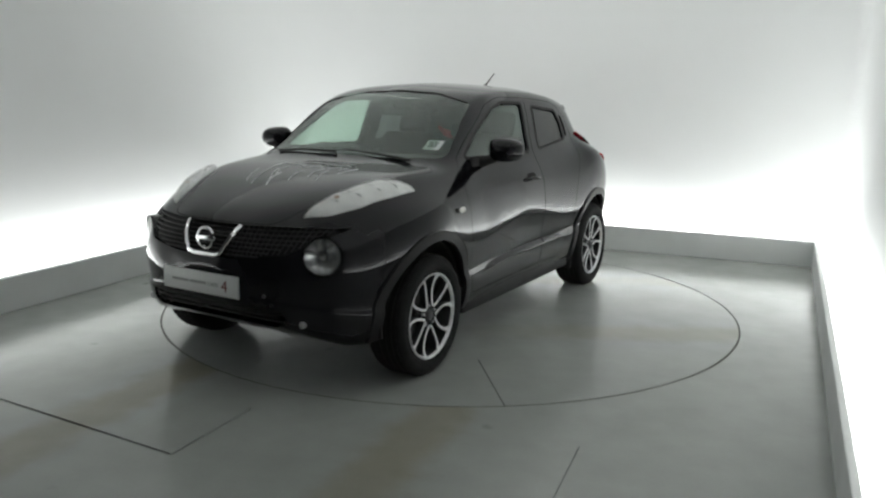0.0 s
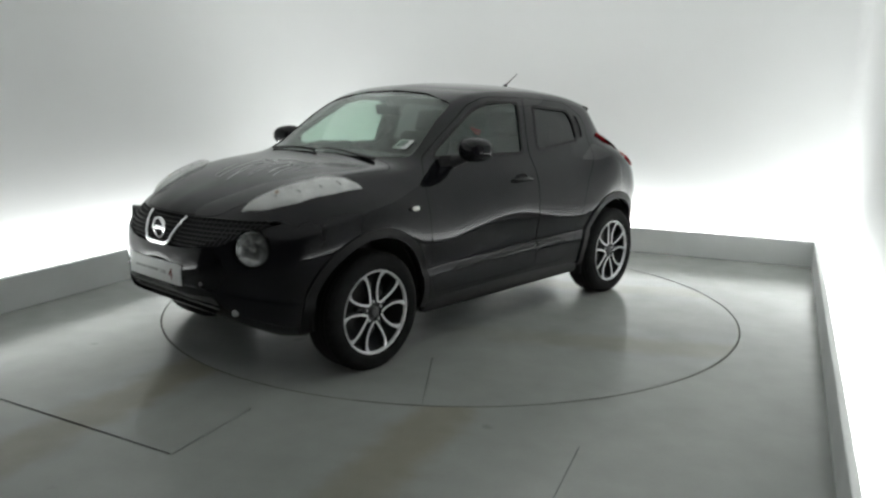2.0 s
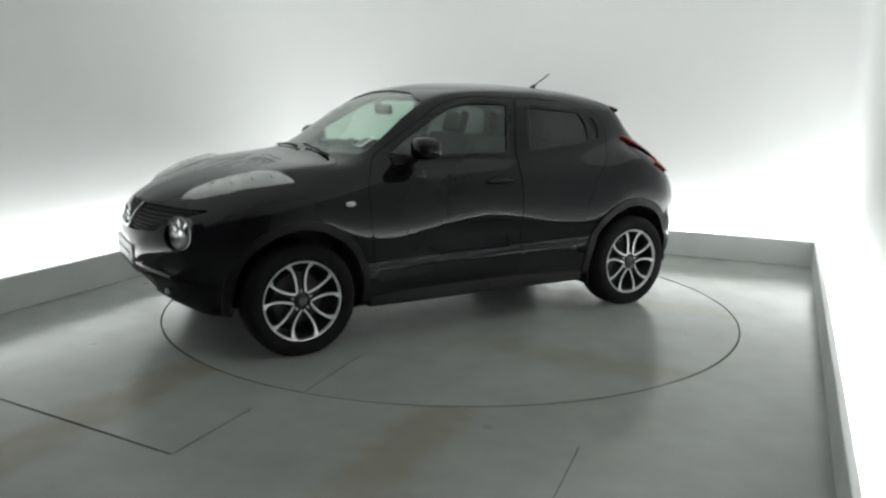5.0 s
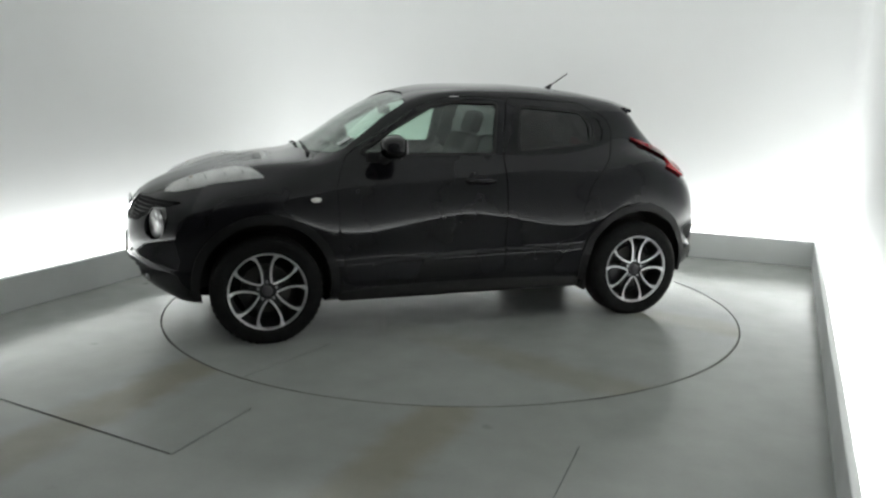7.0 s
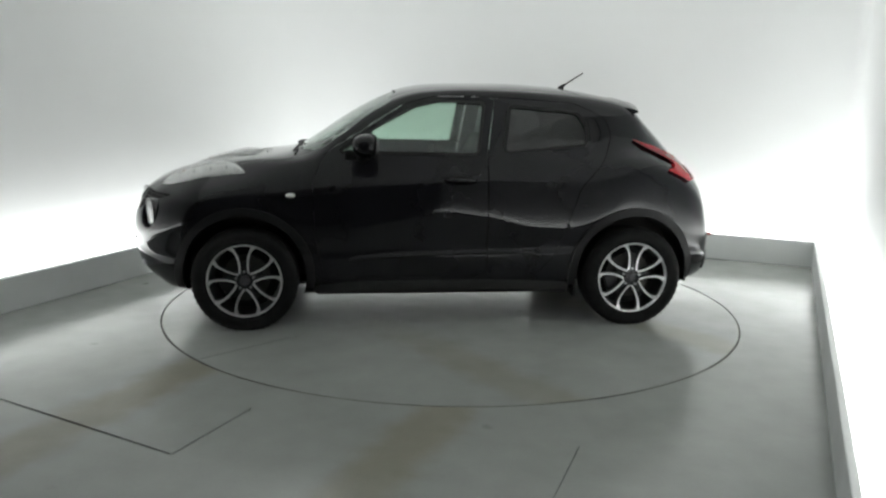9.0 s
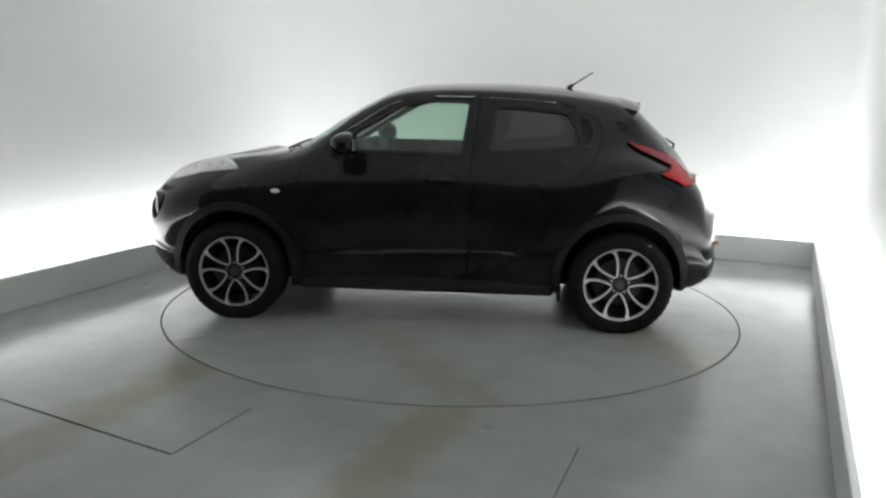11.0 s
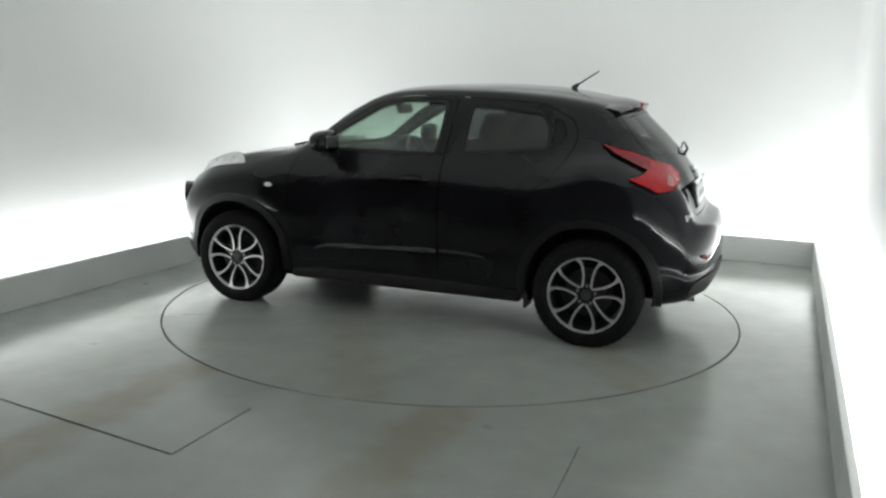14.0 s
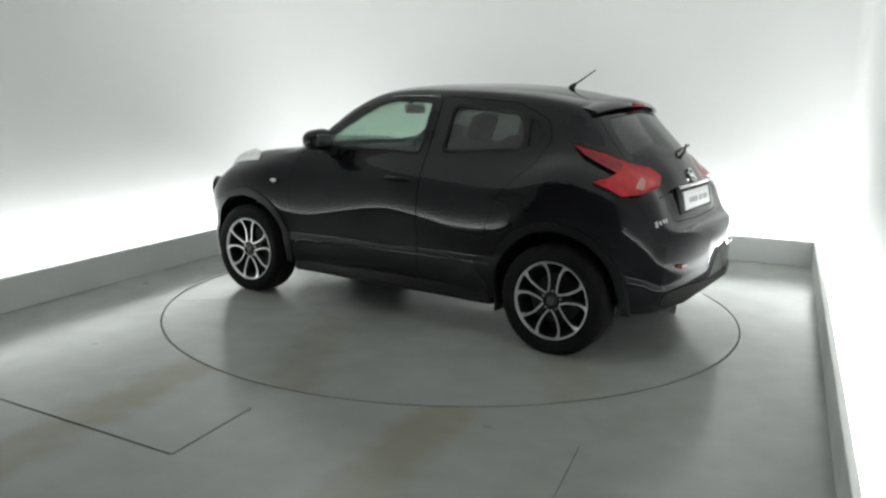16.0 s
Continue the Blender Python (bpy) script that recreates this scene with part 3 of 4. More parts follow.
def build_shell():
    body = put("body", full_shell(0.0, -0.02), PAINT)
    sides, arches, lamps = [], [], []
    for s in (1, -1):
        lo, hi = (0.30, 1.2) if s > 0 else (-1.2, -0.30)
        for pts in (DOOR_F, DOOR_R, TAIL):
            sides.append((grow(pts, GAP), SIDE, lo, hi))
        for x in (AX_F, 0.0):
            arches.append((circle(x, ARCH_Z, ARCH_R), SIDE, 0.48 if s > 0 else -1.2, 1.2 if s > 0 else -0.48))
        lamps.append(([(a, s * b) for a, b in grow(HEAD, GAP)], Matrix(), 0.8, 1.25))
    rear = [(grow(TAILGATE, GAP), FACE, -1.0, 0.02), (grow(SCREEN, GAP), FACE, 1.3, 2.5), (INTAKE, FACE, 2.9, 3.6)]
    for prisms in (sides[:1], sides[1:3], sides[3:4], sides[4:], arches, rear, [(grow(HOOD, GAP), Matrix(), 0.856, 1.25)], lamps, [(GRILLE, FACE, 2.85, 3.6)],
                   [(circle(0, 0, LAMP_R, 32), lamp_pose(s) @ FACE, -0.15, 0.25) for s in (1, -1)]):
        c = cutter(prisms)
        boolean(body, c, "DIFFERENCE")
        discard(c)
    body_normals(body)
    body.parent = car
    return body


build_shell()

cut_panel("hood", PAINT, car, HOOD, Matrix(), 0.858, 1.25, (2.0, X_HI), 0.0, -0.015, 0)
cut_panel("windscreen", GLASS_F, car, SCREEN, FACE, 1.3, 2.5, (1.2, 2.5), -0.006, -0.011, 0, label="green tinted laminated windscreen").visible_shadow = False
gate = cut_panel("tailgate", PAINT, car, TAILGATE, FACE, -1.0, 0.02, (X_LO, 0.2), 0.0, -0.02, 0, holes=[(REAR_WIN, FACE, -1.0, 0.1)])
cut_panel("rear_window", GLASS_R, gate, grow(REAR_WIN, 0.004), FACE, -1.0, 0.05, (X_LO, 0.2), -0.005, -0.010, 0, label="dark tinted rear glass").visible_shadow = False


ledge_top = table("1.895:.446 1.85:.470 1.78:.488 1.5:.503 1.2:.513 .97:.518 .80:.518 .72:.512 .67:.498 .64:.480")
ledge_low = table("1.895:.444 1.85:.452 1.78:.460 1.5:.474 1.2:.485 .97:.491 .80:.492 .72:.490 .67:.484 .64:.478")


def side_y(x, z):
    """How far the flank lies from the car's middle at x, z."""
    up = sorted((p[1], p[0]) for p in section(x)[12:37])
    return float(np.interp(z, [u[0] for u in up], [u[1] for u in up]))


def door_ledge(x0, x1, s):
    bm = bmesh.new()
    rows = []
    n = 26
    for i in range(n + 1):
        x = x0 + (x1 - x0) * i / n
        zt, zl = ledge_top(x), ledge_low(x)
        out = 0.55 * (zt - zl)
        yt, yl = side_y(x, zt), side_y(x, zl)
        prof = ((yt - 0.004, zt + 0.002), (yt + 0.001, zt), (yl + 0.45 * out, zl + 0.52 * (zt - zl)), (yl + out, zl + 0.10 * (zt - zl)), (yl + 0.92 * out, zl - 0.002), (yl + 0.001, zl - 0.010), (yl - 0.006, zl - 0.010))
        rows.append([bm.verts.new((x, s * y, z)) for y, z in prof])
    for a, b in zip(rows, rows[1:]):
        for k in range(7):
            bm.faces.new((a[k], a[(k + 1) % 7], b[(k + 1) % 7], b[k]))
    bm.faces.new(rows[0][::-1])
    bm.faces.new(rows[-1])
    bmesh.ops.recalc_face_normals(bm, faces=bm.faces[:])
    return bm


def handle_cup(s):
    """The dark finger well behind a door handle."""
    bm = bmesh.new()
    bmesh.ops.create_uvsphere(bm, u_segments=28, v_segments=10, radius=1.0)
    y = side_y(1.165, 0.958)
    for v in bm.verts:
        v.co = Vector((1.165 + v.co.x * 0.078, s * (y - 0.004 + v.co.y * 0.007), 0.958 + v.co.z * 0.036))
    return bm


def build_doors():
    for name, door, win, span, mat, lab in (("front_door", DOOR_F, WIN_F, (0.8, 2.2), GLASS_F, "lightly tinted side glass"), ("rear_door", DOOR_R, WIN_R, (0.0, 1.1), GLASS_R, "dark privacy side glass")):
        holes = [(win, SIDE, 0.3, 1.2)]
        if name == "rear_door":
            holes.append((HANDLE_R, SIDE, 0.3, 1.2))
        left = cut_panel(name, PAINT, car, door, SIDE, 0.3, 1.2, span, 0.0, -0.025, 1, holes=holes)
        pane = cut_panel("window", mat, left, grow(win, 0.004), SIDE, 0.3, 1.2, span, -0.008, -0.012, 1, label=lab)
        pane.visible_shadow = False
        seal = cut_panel("window_seal", TRIM, left, grow(win, 0.014), SIDE, 0.3, 1.2, span, 0.003, -0.004, 1, holes=[(grow(win, -0.004), SIDE, 0.3, 1.2)])
        right = mirrored(left)
        for o in (pane, seal):
            m = mirrored(o, right)
            m.visible_shadow = o.visible_shadow
        if name == "rear_door":
            grip = cut_panel("door_handle", TRIM, left, HANDLE_R, SIDE, 0.3, 1.2, span, -0.012, -0.03, 1, label="gloss black hidden handle plate")
            mirrored(grip, right)
        else:
            for owner, s in ((left, 1), (right, -1)):
                part("handle_recess", handle_cup(s), DARKGAP, owner, "dark finger well behind the handle")
                y = side_y(1.165, 0.958)
                part("door_handle", tube([(1.065, s * (y - 0.004), 0.956), (1.085, s * (y + 0.022), 0.958), (1.13, s * (y + 0.031), 0.960), (1.20, s * (y + 0.031), 0.960), (1.245, s * (y + 0.022), 0.958), (1.262, s * (y - 0.004), 0.956)], [0.011, 0.013, 0.0145, 0.0145, 0.013, 0.011], 12), PAINT, owner)
        # the pressed ledge low on the door: its upper side leans outwards and catches the light
        x0, x1 = (0.99, 1.895) if name == "front_door" else (0.64, 0.970)
        for owner, s in ((left, 1), (right, -1)):
            part("pressed_ledge", door_ledge(x0, x1, s), PAINT, owner, smooth=50)


build_doors()


def top_z(x, y):
    """The height of the hood and wings at x, y."""
    h = section(x)
    up = [(p[0], p[1]) for p in h if p[1] > z_belt(x) - 0.06 and p[0] > 0 or p is h[-1]]
    up.sort()
    return float(np.interp(abs(y), [u[0] for u in up], [u[1] for u in up]))


def dome(outline, s, rise, sink, thick):
    """A raised cap over the outline on the wing: rise in its middle, its rim sunk a little, closed below."""
    bm = bmesh.new()
    n = len(outline)
    cx, cy = sum(p[0] for p in outline) / n, sum(p[1] for p in outline) / n
    layers = []
    for drop in (0.0, -thick):
        rings = []
        for k in range(7):
            f = 1 - k / 7
            ring = []
            for x, y in outline:
                # shrink towards the lamp's long axis
                ax = cx + (x - cx) * 0.55
                ay = cy - (ax - cx) * 0.50
                px, py = ax + (x - ax) * f, ay + (y - ay) * f
                ring.append(bm.verts.new((px, s * py, top_z(px, py) + sink + (rise - sink) * (1 - f ** 4) + drop)))
            rings.append(ring)
        layers.append(rings)
        for a, b in zip(rings, rings[1:]):
            for i in range(n):
                bm.faces.new((a[i], a[(i + 1) % n], b[(i + 1) % n], b[i]))
        bm.faces.new(rings[-1])
    o, u = layers[0][0], layers[1][0]
    for i in range(n):
        bm.faces.new((o[i], o[(i + 1) % n], u[(i + 1) % n], u[i]))
    bmesh.ops.recalc_face_normals(bm, faces=bm.faces[:])
    return bm


def build_lights():
    for s in (1, -1):
        bowl = part("headlight", dome(HEAD, s, 0.030, -0.006, 0.020), FROST, car, "raised slim position lamp with pale inner", 60)
        part("lens", dome(grow(HEAD, 0.002), s, 0.040, 0.002, 0.003), LENS, bowl, smooth=60).visible_shadow = False
        for x, y0, y1 in ((2.97, 0.505, 0.555), (2.87, 0.525, 0.625), (2.76, 0.565, 0.665), (2.66, 0.615, 0.70)):
            line = [(x - 0.02 * k / 6, s * (y0 + (y1 - y0) * k / 6), top_z(x - 0.02 * k / 6, y0 + (y1 - y0) * k / 6) + 0.0255) for k in range(7)]
            part("reflector_rib", tube(line, 0.0038, 8), SILVER, bowl)
        bm = bmesh.new()
        bmesh.ops.create_uvsphere(bm, u_segments=16, v_segments=8, radius=0.017)
        part("indicator_bulb", bm, AMBER, bowl, "pale amber bulb", m=pose(2.93, s * 0.53, top_z(2.93, 0.53) + 0.019))
    tail = cut_panel("tail_light", REDLENS, car, TAIL, SIDE, 0.3, 1.2, (X_LO, 0.2), 0.017, -0.02, 1, label="red boomerang-shaped rear lamp")
    two = mirrored(tail)
    top = rounded([(-0.022, 1.221), (-0.17, 1.180), (-0.30, 1.130), (-0.31, 1.09), (-0.22, 1.122), (-0.10, 1.176)], 0.008)
    case = cut_panel("lamp_housing", TRIM, tail, grow(TAIL, 0.012), SIDE, 0.3, 1.2, (X_LO, 0.2), -0.022, -0.034, 1)
    mirrored(case, two)
    deep = cut_panel("upper_lens", REDDARK, tail, top, SIDE, 0.3, 1.2, (X_LO, 0.2), 0.020, 0.010, 1)
    pale = cut_panel("reversing_lens", PALELENS, tail, rounded([(-0.405, 1.058), (-0.430, 1.036), (-0.450, 0.992), (-0.415, 1.002)], 0.01), SIDE, 0.3, 1.2, (X_LO, 0.2), 0.021, 0.010, 1)
    mirrored(deep, two)
    mirrored(pale, two)


build_lights()


def build_valance():
    """Black plastic lower edge of the rear bumper."""
    pts = rounded([(-0.66, 0.335), (0.66, 0.335), (0.64, 0.415), (0.48, 0.44), (-0.48, 0.44), (-0.64, 0.415)], 0.03)
    cut_panel("rear_valance", TRIM, car, pts, FACE, -1.0, -0.45, (X_LO, -0.2), 0.006, -0.01, 0, label="black plastic lower bumper edge")


build_valance()


def build_arches():
    """Wide arch lips and the dark liners of the wheel housings."""
    for x in (AX_F, 0.0):
        outer = [(x + 0.438 * math.cos(math.radians(a)), ARCH_Z + 0.438 * math.sin(math.radians(a))) for a in range(-12, 193, 6)]
        inner = [(x + (ARCH_R - 0.002) * math.cos(math.radians(a)), ARCH_Z + (ARCH_R - 0.002) * math.sin(math.radians(a))) for a in range(192, -13, -6)]
        lip = cut_panel("arch_lip", ARCH, car, outer + inner, SIDE, 0.4, 1.2, (x - 0.6, x + 0.6), 0.012, -0.02, 1, label="satin black wheel arch lip")
        mirrored(lip)
        for s in (1, -1):
            bm = bmesh.new()
            pts = [(ARCH_R + 0.012, 0.50), (ARCH_R + 0.012, 0.80), (ARCH_R, 0.80), (ARCH_R, 0.512), (0.05, 0.512), (0.05, 0.50)]
            rows = []
            for a in range(-10, 191, 8):
                c, d = math.cos(math.radians(a)), math.sin(math.radians(a))
                rows.append([bm.verts.new((x + r * c, s * o, ARCH_Z + r * d)) for r, o in pts])
            for p, q in zip(rows, rows[1:]):
                for j in range(6):
                    bm.faces.new((p[j], p[(j + 1) % 6], q[(j + 1) % 6], q[j]))
            bm.faces.new(rows[0])
            bm.faces.new(rows[-1][::-1])
            bmesh.ops.recalc_face_normals(bm, faces=bm.faces[:])
            part("wheel_housing", bm, TRIM, car, smooth=40)


build_arches()


R_RIM = 0.237        # outer edge of the bright rim
R_SPOKE = 0.228      # where the spokes run into it


def spoke_leg(a0, side):
    """One leg of an almond-shaped loop: pointed near the hub, bowed outwards, flaring into the rim."""
    bm = bmesh.new()
    seq = []
    for i in range(15):
        t = i / 14
        r = 0.054 + (R_SPOKE - 0.054) * t
        half = 0.004 + 0.068 * math.sin(t * math.pi * 0.58) ** 0.85
        flare = max(0.0, (t - 0.70) / 0.30)
        seq.append((r, side * (half - 0.004 * flare), 0.0072 + 0.0012 * t + 0.0135 * flare ** 1.5))
    ca, sa = math.cos(a0), math.sin(a0)
    rows = []
    for i, (r, o, w) in enumerate(seq):
        p, q = seq[max(i - 1, 0)], seq[min(i + 1, len(seq) - 1)]
        t = Vector((q[0] - p[0], q[1] - p[1])).normalized()
        n = Vector((-t.y, t.x))
        dish = -0.016 + 0.060 * (r / R_SPOKE - 0.50) ** 2
        ring = []
        for dn, dy in ((-1.0, -0.040), (-1.0, -0.005), (-0.72, 0.0), (0.72, 0.0), (1.0, -0.005), (1.0, -0.040)):
            x, z = r + n.x * w * dn, o + n.y * w * dn
            ring.append(bm.verts.new((x * ca - z * sa, dish + dy, x * sa + z * ca)))
        rows.append(ring)
    for p, q in zip(rows, rows[1:]):
        for j in range(6):
            f = bm.faces.new((p[j], p[(j + 1) % 6], q[(j + 1) % 6], q[j]))
            # only the turned face is bright, the flanks are painted dark
            f.material_index = 0 if j in (1, 2, 3) else 1
    bm.faces.new(rows[0]).material_index = 1
    bm.faces.new(rows[-1][::-1]).material_index = 1
    bmesh.ops.recalc_face_normals(bm, faces=bm.faces[:])
    return bm


def build_wheel():
    wheel = new("wheel")
    wheel["label"] = "alloy wheel with five almond-shaped twin spokes"
    tread = [(R_RIM - 0.004, -0.006), (R_RIM + 0.004, 0.002), (0.252, 0.009), (0.268, 0.012), (0.273, 0.0105), (0.277, 0.012), (0.298, 0.009), (0.303, 0.0065), (0.316, 0.0), (0.327, -0.014), (R_TYRE, -0.035), (R_TYRE + 0.001, -0.10), (R_TYRE, -0.165), (0.327, -0.19), (0.316, -0.205), (0.26, -0.215), (R_RIM - 0.004, -0.20)]
    tyre = part("tyre", revolve(tread, 72), RUBBER, wheel, "black road tyre", 50)
    for o in (-0.045, -0.08, -0.12, -0.155):
        part("tread_groove", revolve([(R_TYRE + 0.0012, o - 0.004), (R_TYRE + 0.0012, o + 0.004), (R_TYRE - 0.01, o + 0.004), (R_TYRE - 0.01, o - 0.004)], 48), DARKGAP, tyre)
    # shoulder blocks of the tread
    block = bevelled_box(-0.0065, 0.0065, -0.012, 0.012, -0.0035, 0.0035, 0.0015, 1)
    mesh = None
    for k in range(48):
        a = 2 * math.pi * k / 48
        m = pose(0, 0, 0, 0, -math.degrees(a), 0) @ pose(R_TYRE - 0.0025, -0.024, 0, 0, 0, 18) @ pose(0, 0, 0, 90, 0, 0) @ pose(0, 0, 0, 0, 90, 0)
        if mesh is None:
            ob = part("tread_block", block, RUBBER, tyre, m=m)
            mesh = ob.data
        else:
            ob = new("tread_block", mesh)
            ob.matrix_basis = m
            ob.parent = tyre
    part("rim", revolve([(R_RIM, -0.004), (R_RIM - 0.003, 0.004), (R_RIM - 0.009, 0.003), (R_RIM - 0.014, -0.006), (R_RIM - 0.015, -0.012), (R_RIM, -0.014)], 72), ALLOY, wheel, "machined silver rim", 40)
    part("barrel", revolve([(R_RIM - 0.0005, -0.0145), (R_RIM - 0.017, -0.0145), (R_RIM - 0.022, -0.06), (R_RIM - 0.030, -0.185), (R_RIM - 0.002, -0.20)], 48), ALLOYDARK, wheel, "dark painted inner rim")
    # added near-black disc, put in for the shade behind the spokes
    part("spoke_shade_disc", revolve([(0.03, -0.150), (R_RIM - 0.03, -0.150), (R_RIM - 0.03, -0.156), (0.03, -0.156)], 48), DARKGAP, wheel)
    for i in range(5):
        for side in (1, -1):
            leg = part("spoke", spoke_leg(math.radians(-90 + 72 * i), side), ALLOY, wheel)
            leg.data.materials.append(ALLOYDARK)
        # black web that joins two loops behind the nuts
        a = -90 + 72 * i + 36
        part("web", bevelled_box(0.03, 0.115, -0.062, -0.038, -0.013, 0.013, 0.006, 1), ALLOYDARK, wheel, m=pose(0, 0, 0, 0, -a, 0))
        b = math.radians(a)
        bm = revolve([(0.0, -0.03), (0.009, -0.03), (0.009, -0.016), (0.0, -0.014)], 12)
        bmesh.ops.remove_doubles(bm, verts=bm.verts[:], dist=1e-5)
        part("wheel_nut", bm, STEEL, wheel, m=pose(0.057 * math.cos(b), 0, 0.057 * math.sin(b)))
    seat = revolve([(0.0, -0.06), (0.078, -0.06), (0.074, -0.032), (0.046, -0.028), (0.0, -0.028)], 36)
    bmesh.ops.remove_doubles(seat, verts=seat.verts[:], dist=1e-5)
    part("hub_plate", seat, ALLOYDARK, wheel)
    cap = revolve([(0.0, -0.05), (0.033, -0.05), (0.032, -0.020), (0.026, -0.013), (0.024, -0.009), (0.019, -0.007), (0.0, -0.006)], 36)
    bmesh.ops.remove_doubles(cap, verts=cap.verts[:], dist=1e-5)
    part("hub", cap, HUBGREY, wheel)
    disc = revolve([(0.05, -0.095), (0.150, -0.095), (0.150, -0.118), (0.05, -0.118)], 48)
    part("brake_disc", disc, DULLSTEEL, wheel)
    cal = bevelled_box(0.085, 0.165, -0.128, -0.072, -0.07, 0.07, 0.012, 2)
    part("brake_caliper", cal, ALLOYDARK, wheel, m=pose(0, 0, 0, 0, 25, 0))
    return wheel


first = build_wheel()
first.parent = car
first.matrix_basis = pose(AX_F, HUB_Y, HUB_Z, 0, 3, 0)
for x, s, spin in ((0.0, 1, -4), (AX_F, -1, 20), (0.0, -1, 40)):
    w = copy_thing(first, pose(x, s * HUB_Y, HUB_Z) @ pose(0, 0, 0, 0, 0, 0 if s > 0 else 180) @ pose(0, 0, 0, 0, spin, 0))


# ---- car: face, tail and small parts ----
def surface_x(y, z, front=True):
    """Where the nose or the tail lies at that place across and up."""
    order = range(len(XS) - 1, -1, -1) if front else range(len(XS))
    last = None
    for i in order:
        h = HALVES[i]
        w = -1.0
        if h[0][1] < z < h[-1][1]:
            side = sorted((q[1], q[0]) for q in h[6:])
            w = float(np.interp(z, [q[0] for q in side], [q[1] for q in side]))
        if w >= abs(y):
            if last is None or last[1] < 0:
                return XS[i]
            f = (abs(y) - last[1]) / max(w - last[1], 1e-6)
            return last[0] + (XS[i] - last[0]) * f
        last = (XS[i], w)
    return XS[-1] if front else XS[0]


def front_line(pts, off, steps=6):
    """Points (y, z) laid on the nose, off metres outside it."""
    out = []
    for (y0, z0), (y1, z1) in zip(pts, pts[1:]):
        for i in range(steps):
            t = i / steps
            y, z = y0 + (y1 - y0) * t, z0 + (z1 - z0) * t
            out.append((surface_x(y, z) + off, y, z))
    y, z = pts[-1]
    out.append((surface_x(y, z) + off, y, z))
    return out


def strap(line, wide, thick, up=(0, 0, 1)):
    """A flat band along a line, wide across it and thick towards the front."""
    bm = bmesh.new()
    rows = []
    for i, p in enumerate(line):
        t = (Vector(line[min(i + 1, len(line) - 1)]) - Vector(line[max(i - 1, 0)])).normalized()
        n = Vector((1, 0, 0))
        n = (n - t * n.dot(t)).normalized()
        w = t.cross(n) * wide / 2
        p = Vector(p)
        rows.append([bm.verts.new(q) for q in (p - w - n * thick, p + w - n * thick, p + w, p + w * 0.6 + n * thick * 0.5, p - w * 0.6 + n * thick * 0.5, p - w)])
    for a, b in zip(rows, rows[1:]):
        for k in range(6):
            bm.faces.new((a[k], a[(k + 1) % 6], b[(k + 1) % 6], b[k]))
    bm.faces.new(rows[0][::-1])
    bm.faces.new(rows[-1])
    bmesh.ops.recalc_face_normals(bm, faces=bm.faces[:])
    return bm


def stick(name, bm, mat, parent, near, label=""):
    """Lay a small flat piece on the body's skin, close to the place given."""
    n, q, tot = Vector(), Vector(), 0.0
    for co, i, dist in TREE.find_n(near, 4):
        w = 1 / (dist + 1e-3)
        n += Vector(FLATN[i]) * w
        q += co * w
        tot += w
    n.normalize()
    q /= tot
    p = Vector(near)
    p -= n * (p - q).dot(n)
    return part(name, bm, mat, parent, label, m=Matrix.Translation(p) @ n.to_track_quat("Z", "Y").to_matrix().to_4x4())


MESHGREY = material("dark_grille_mesh", (0.03, 0.03, 0.032), 0.45)


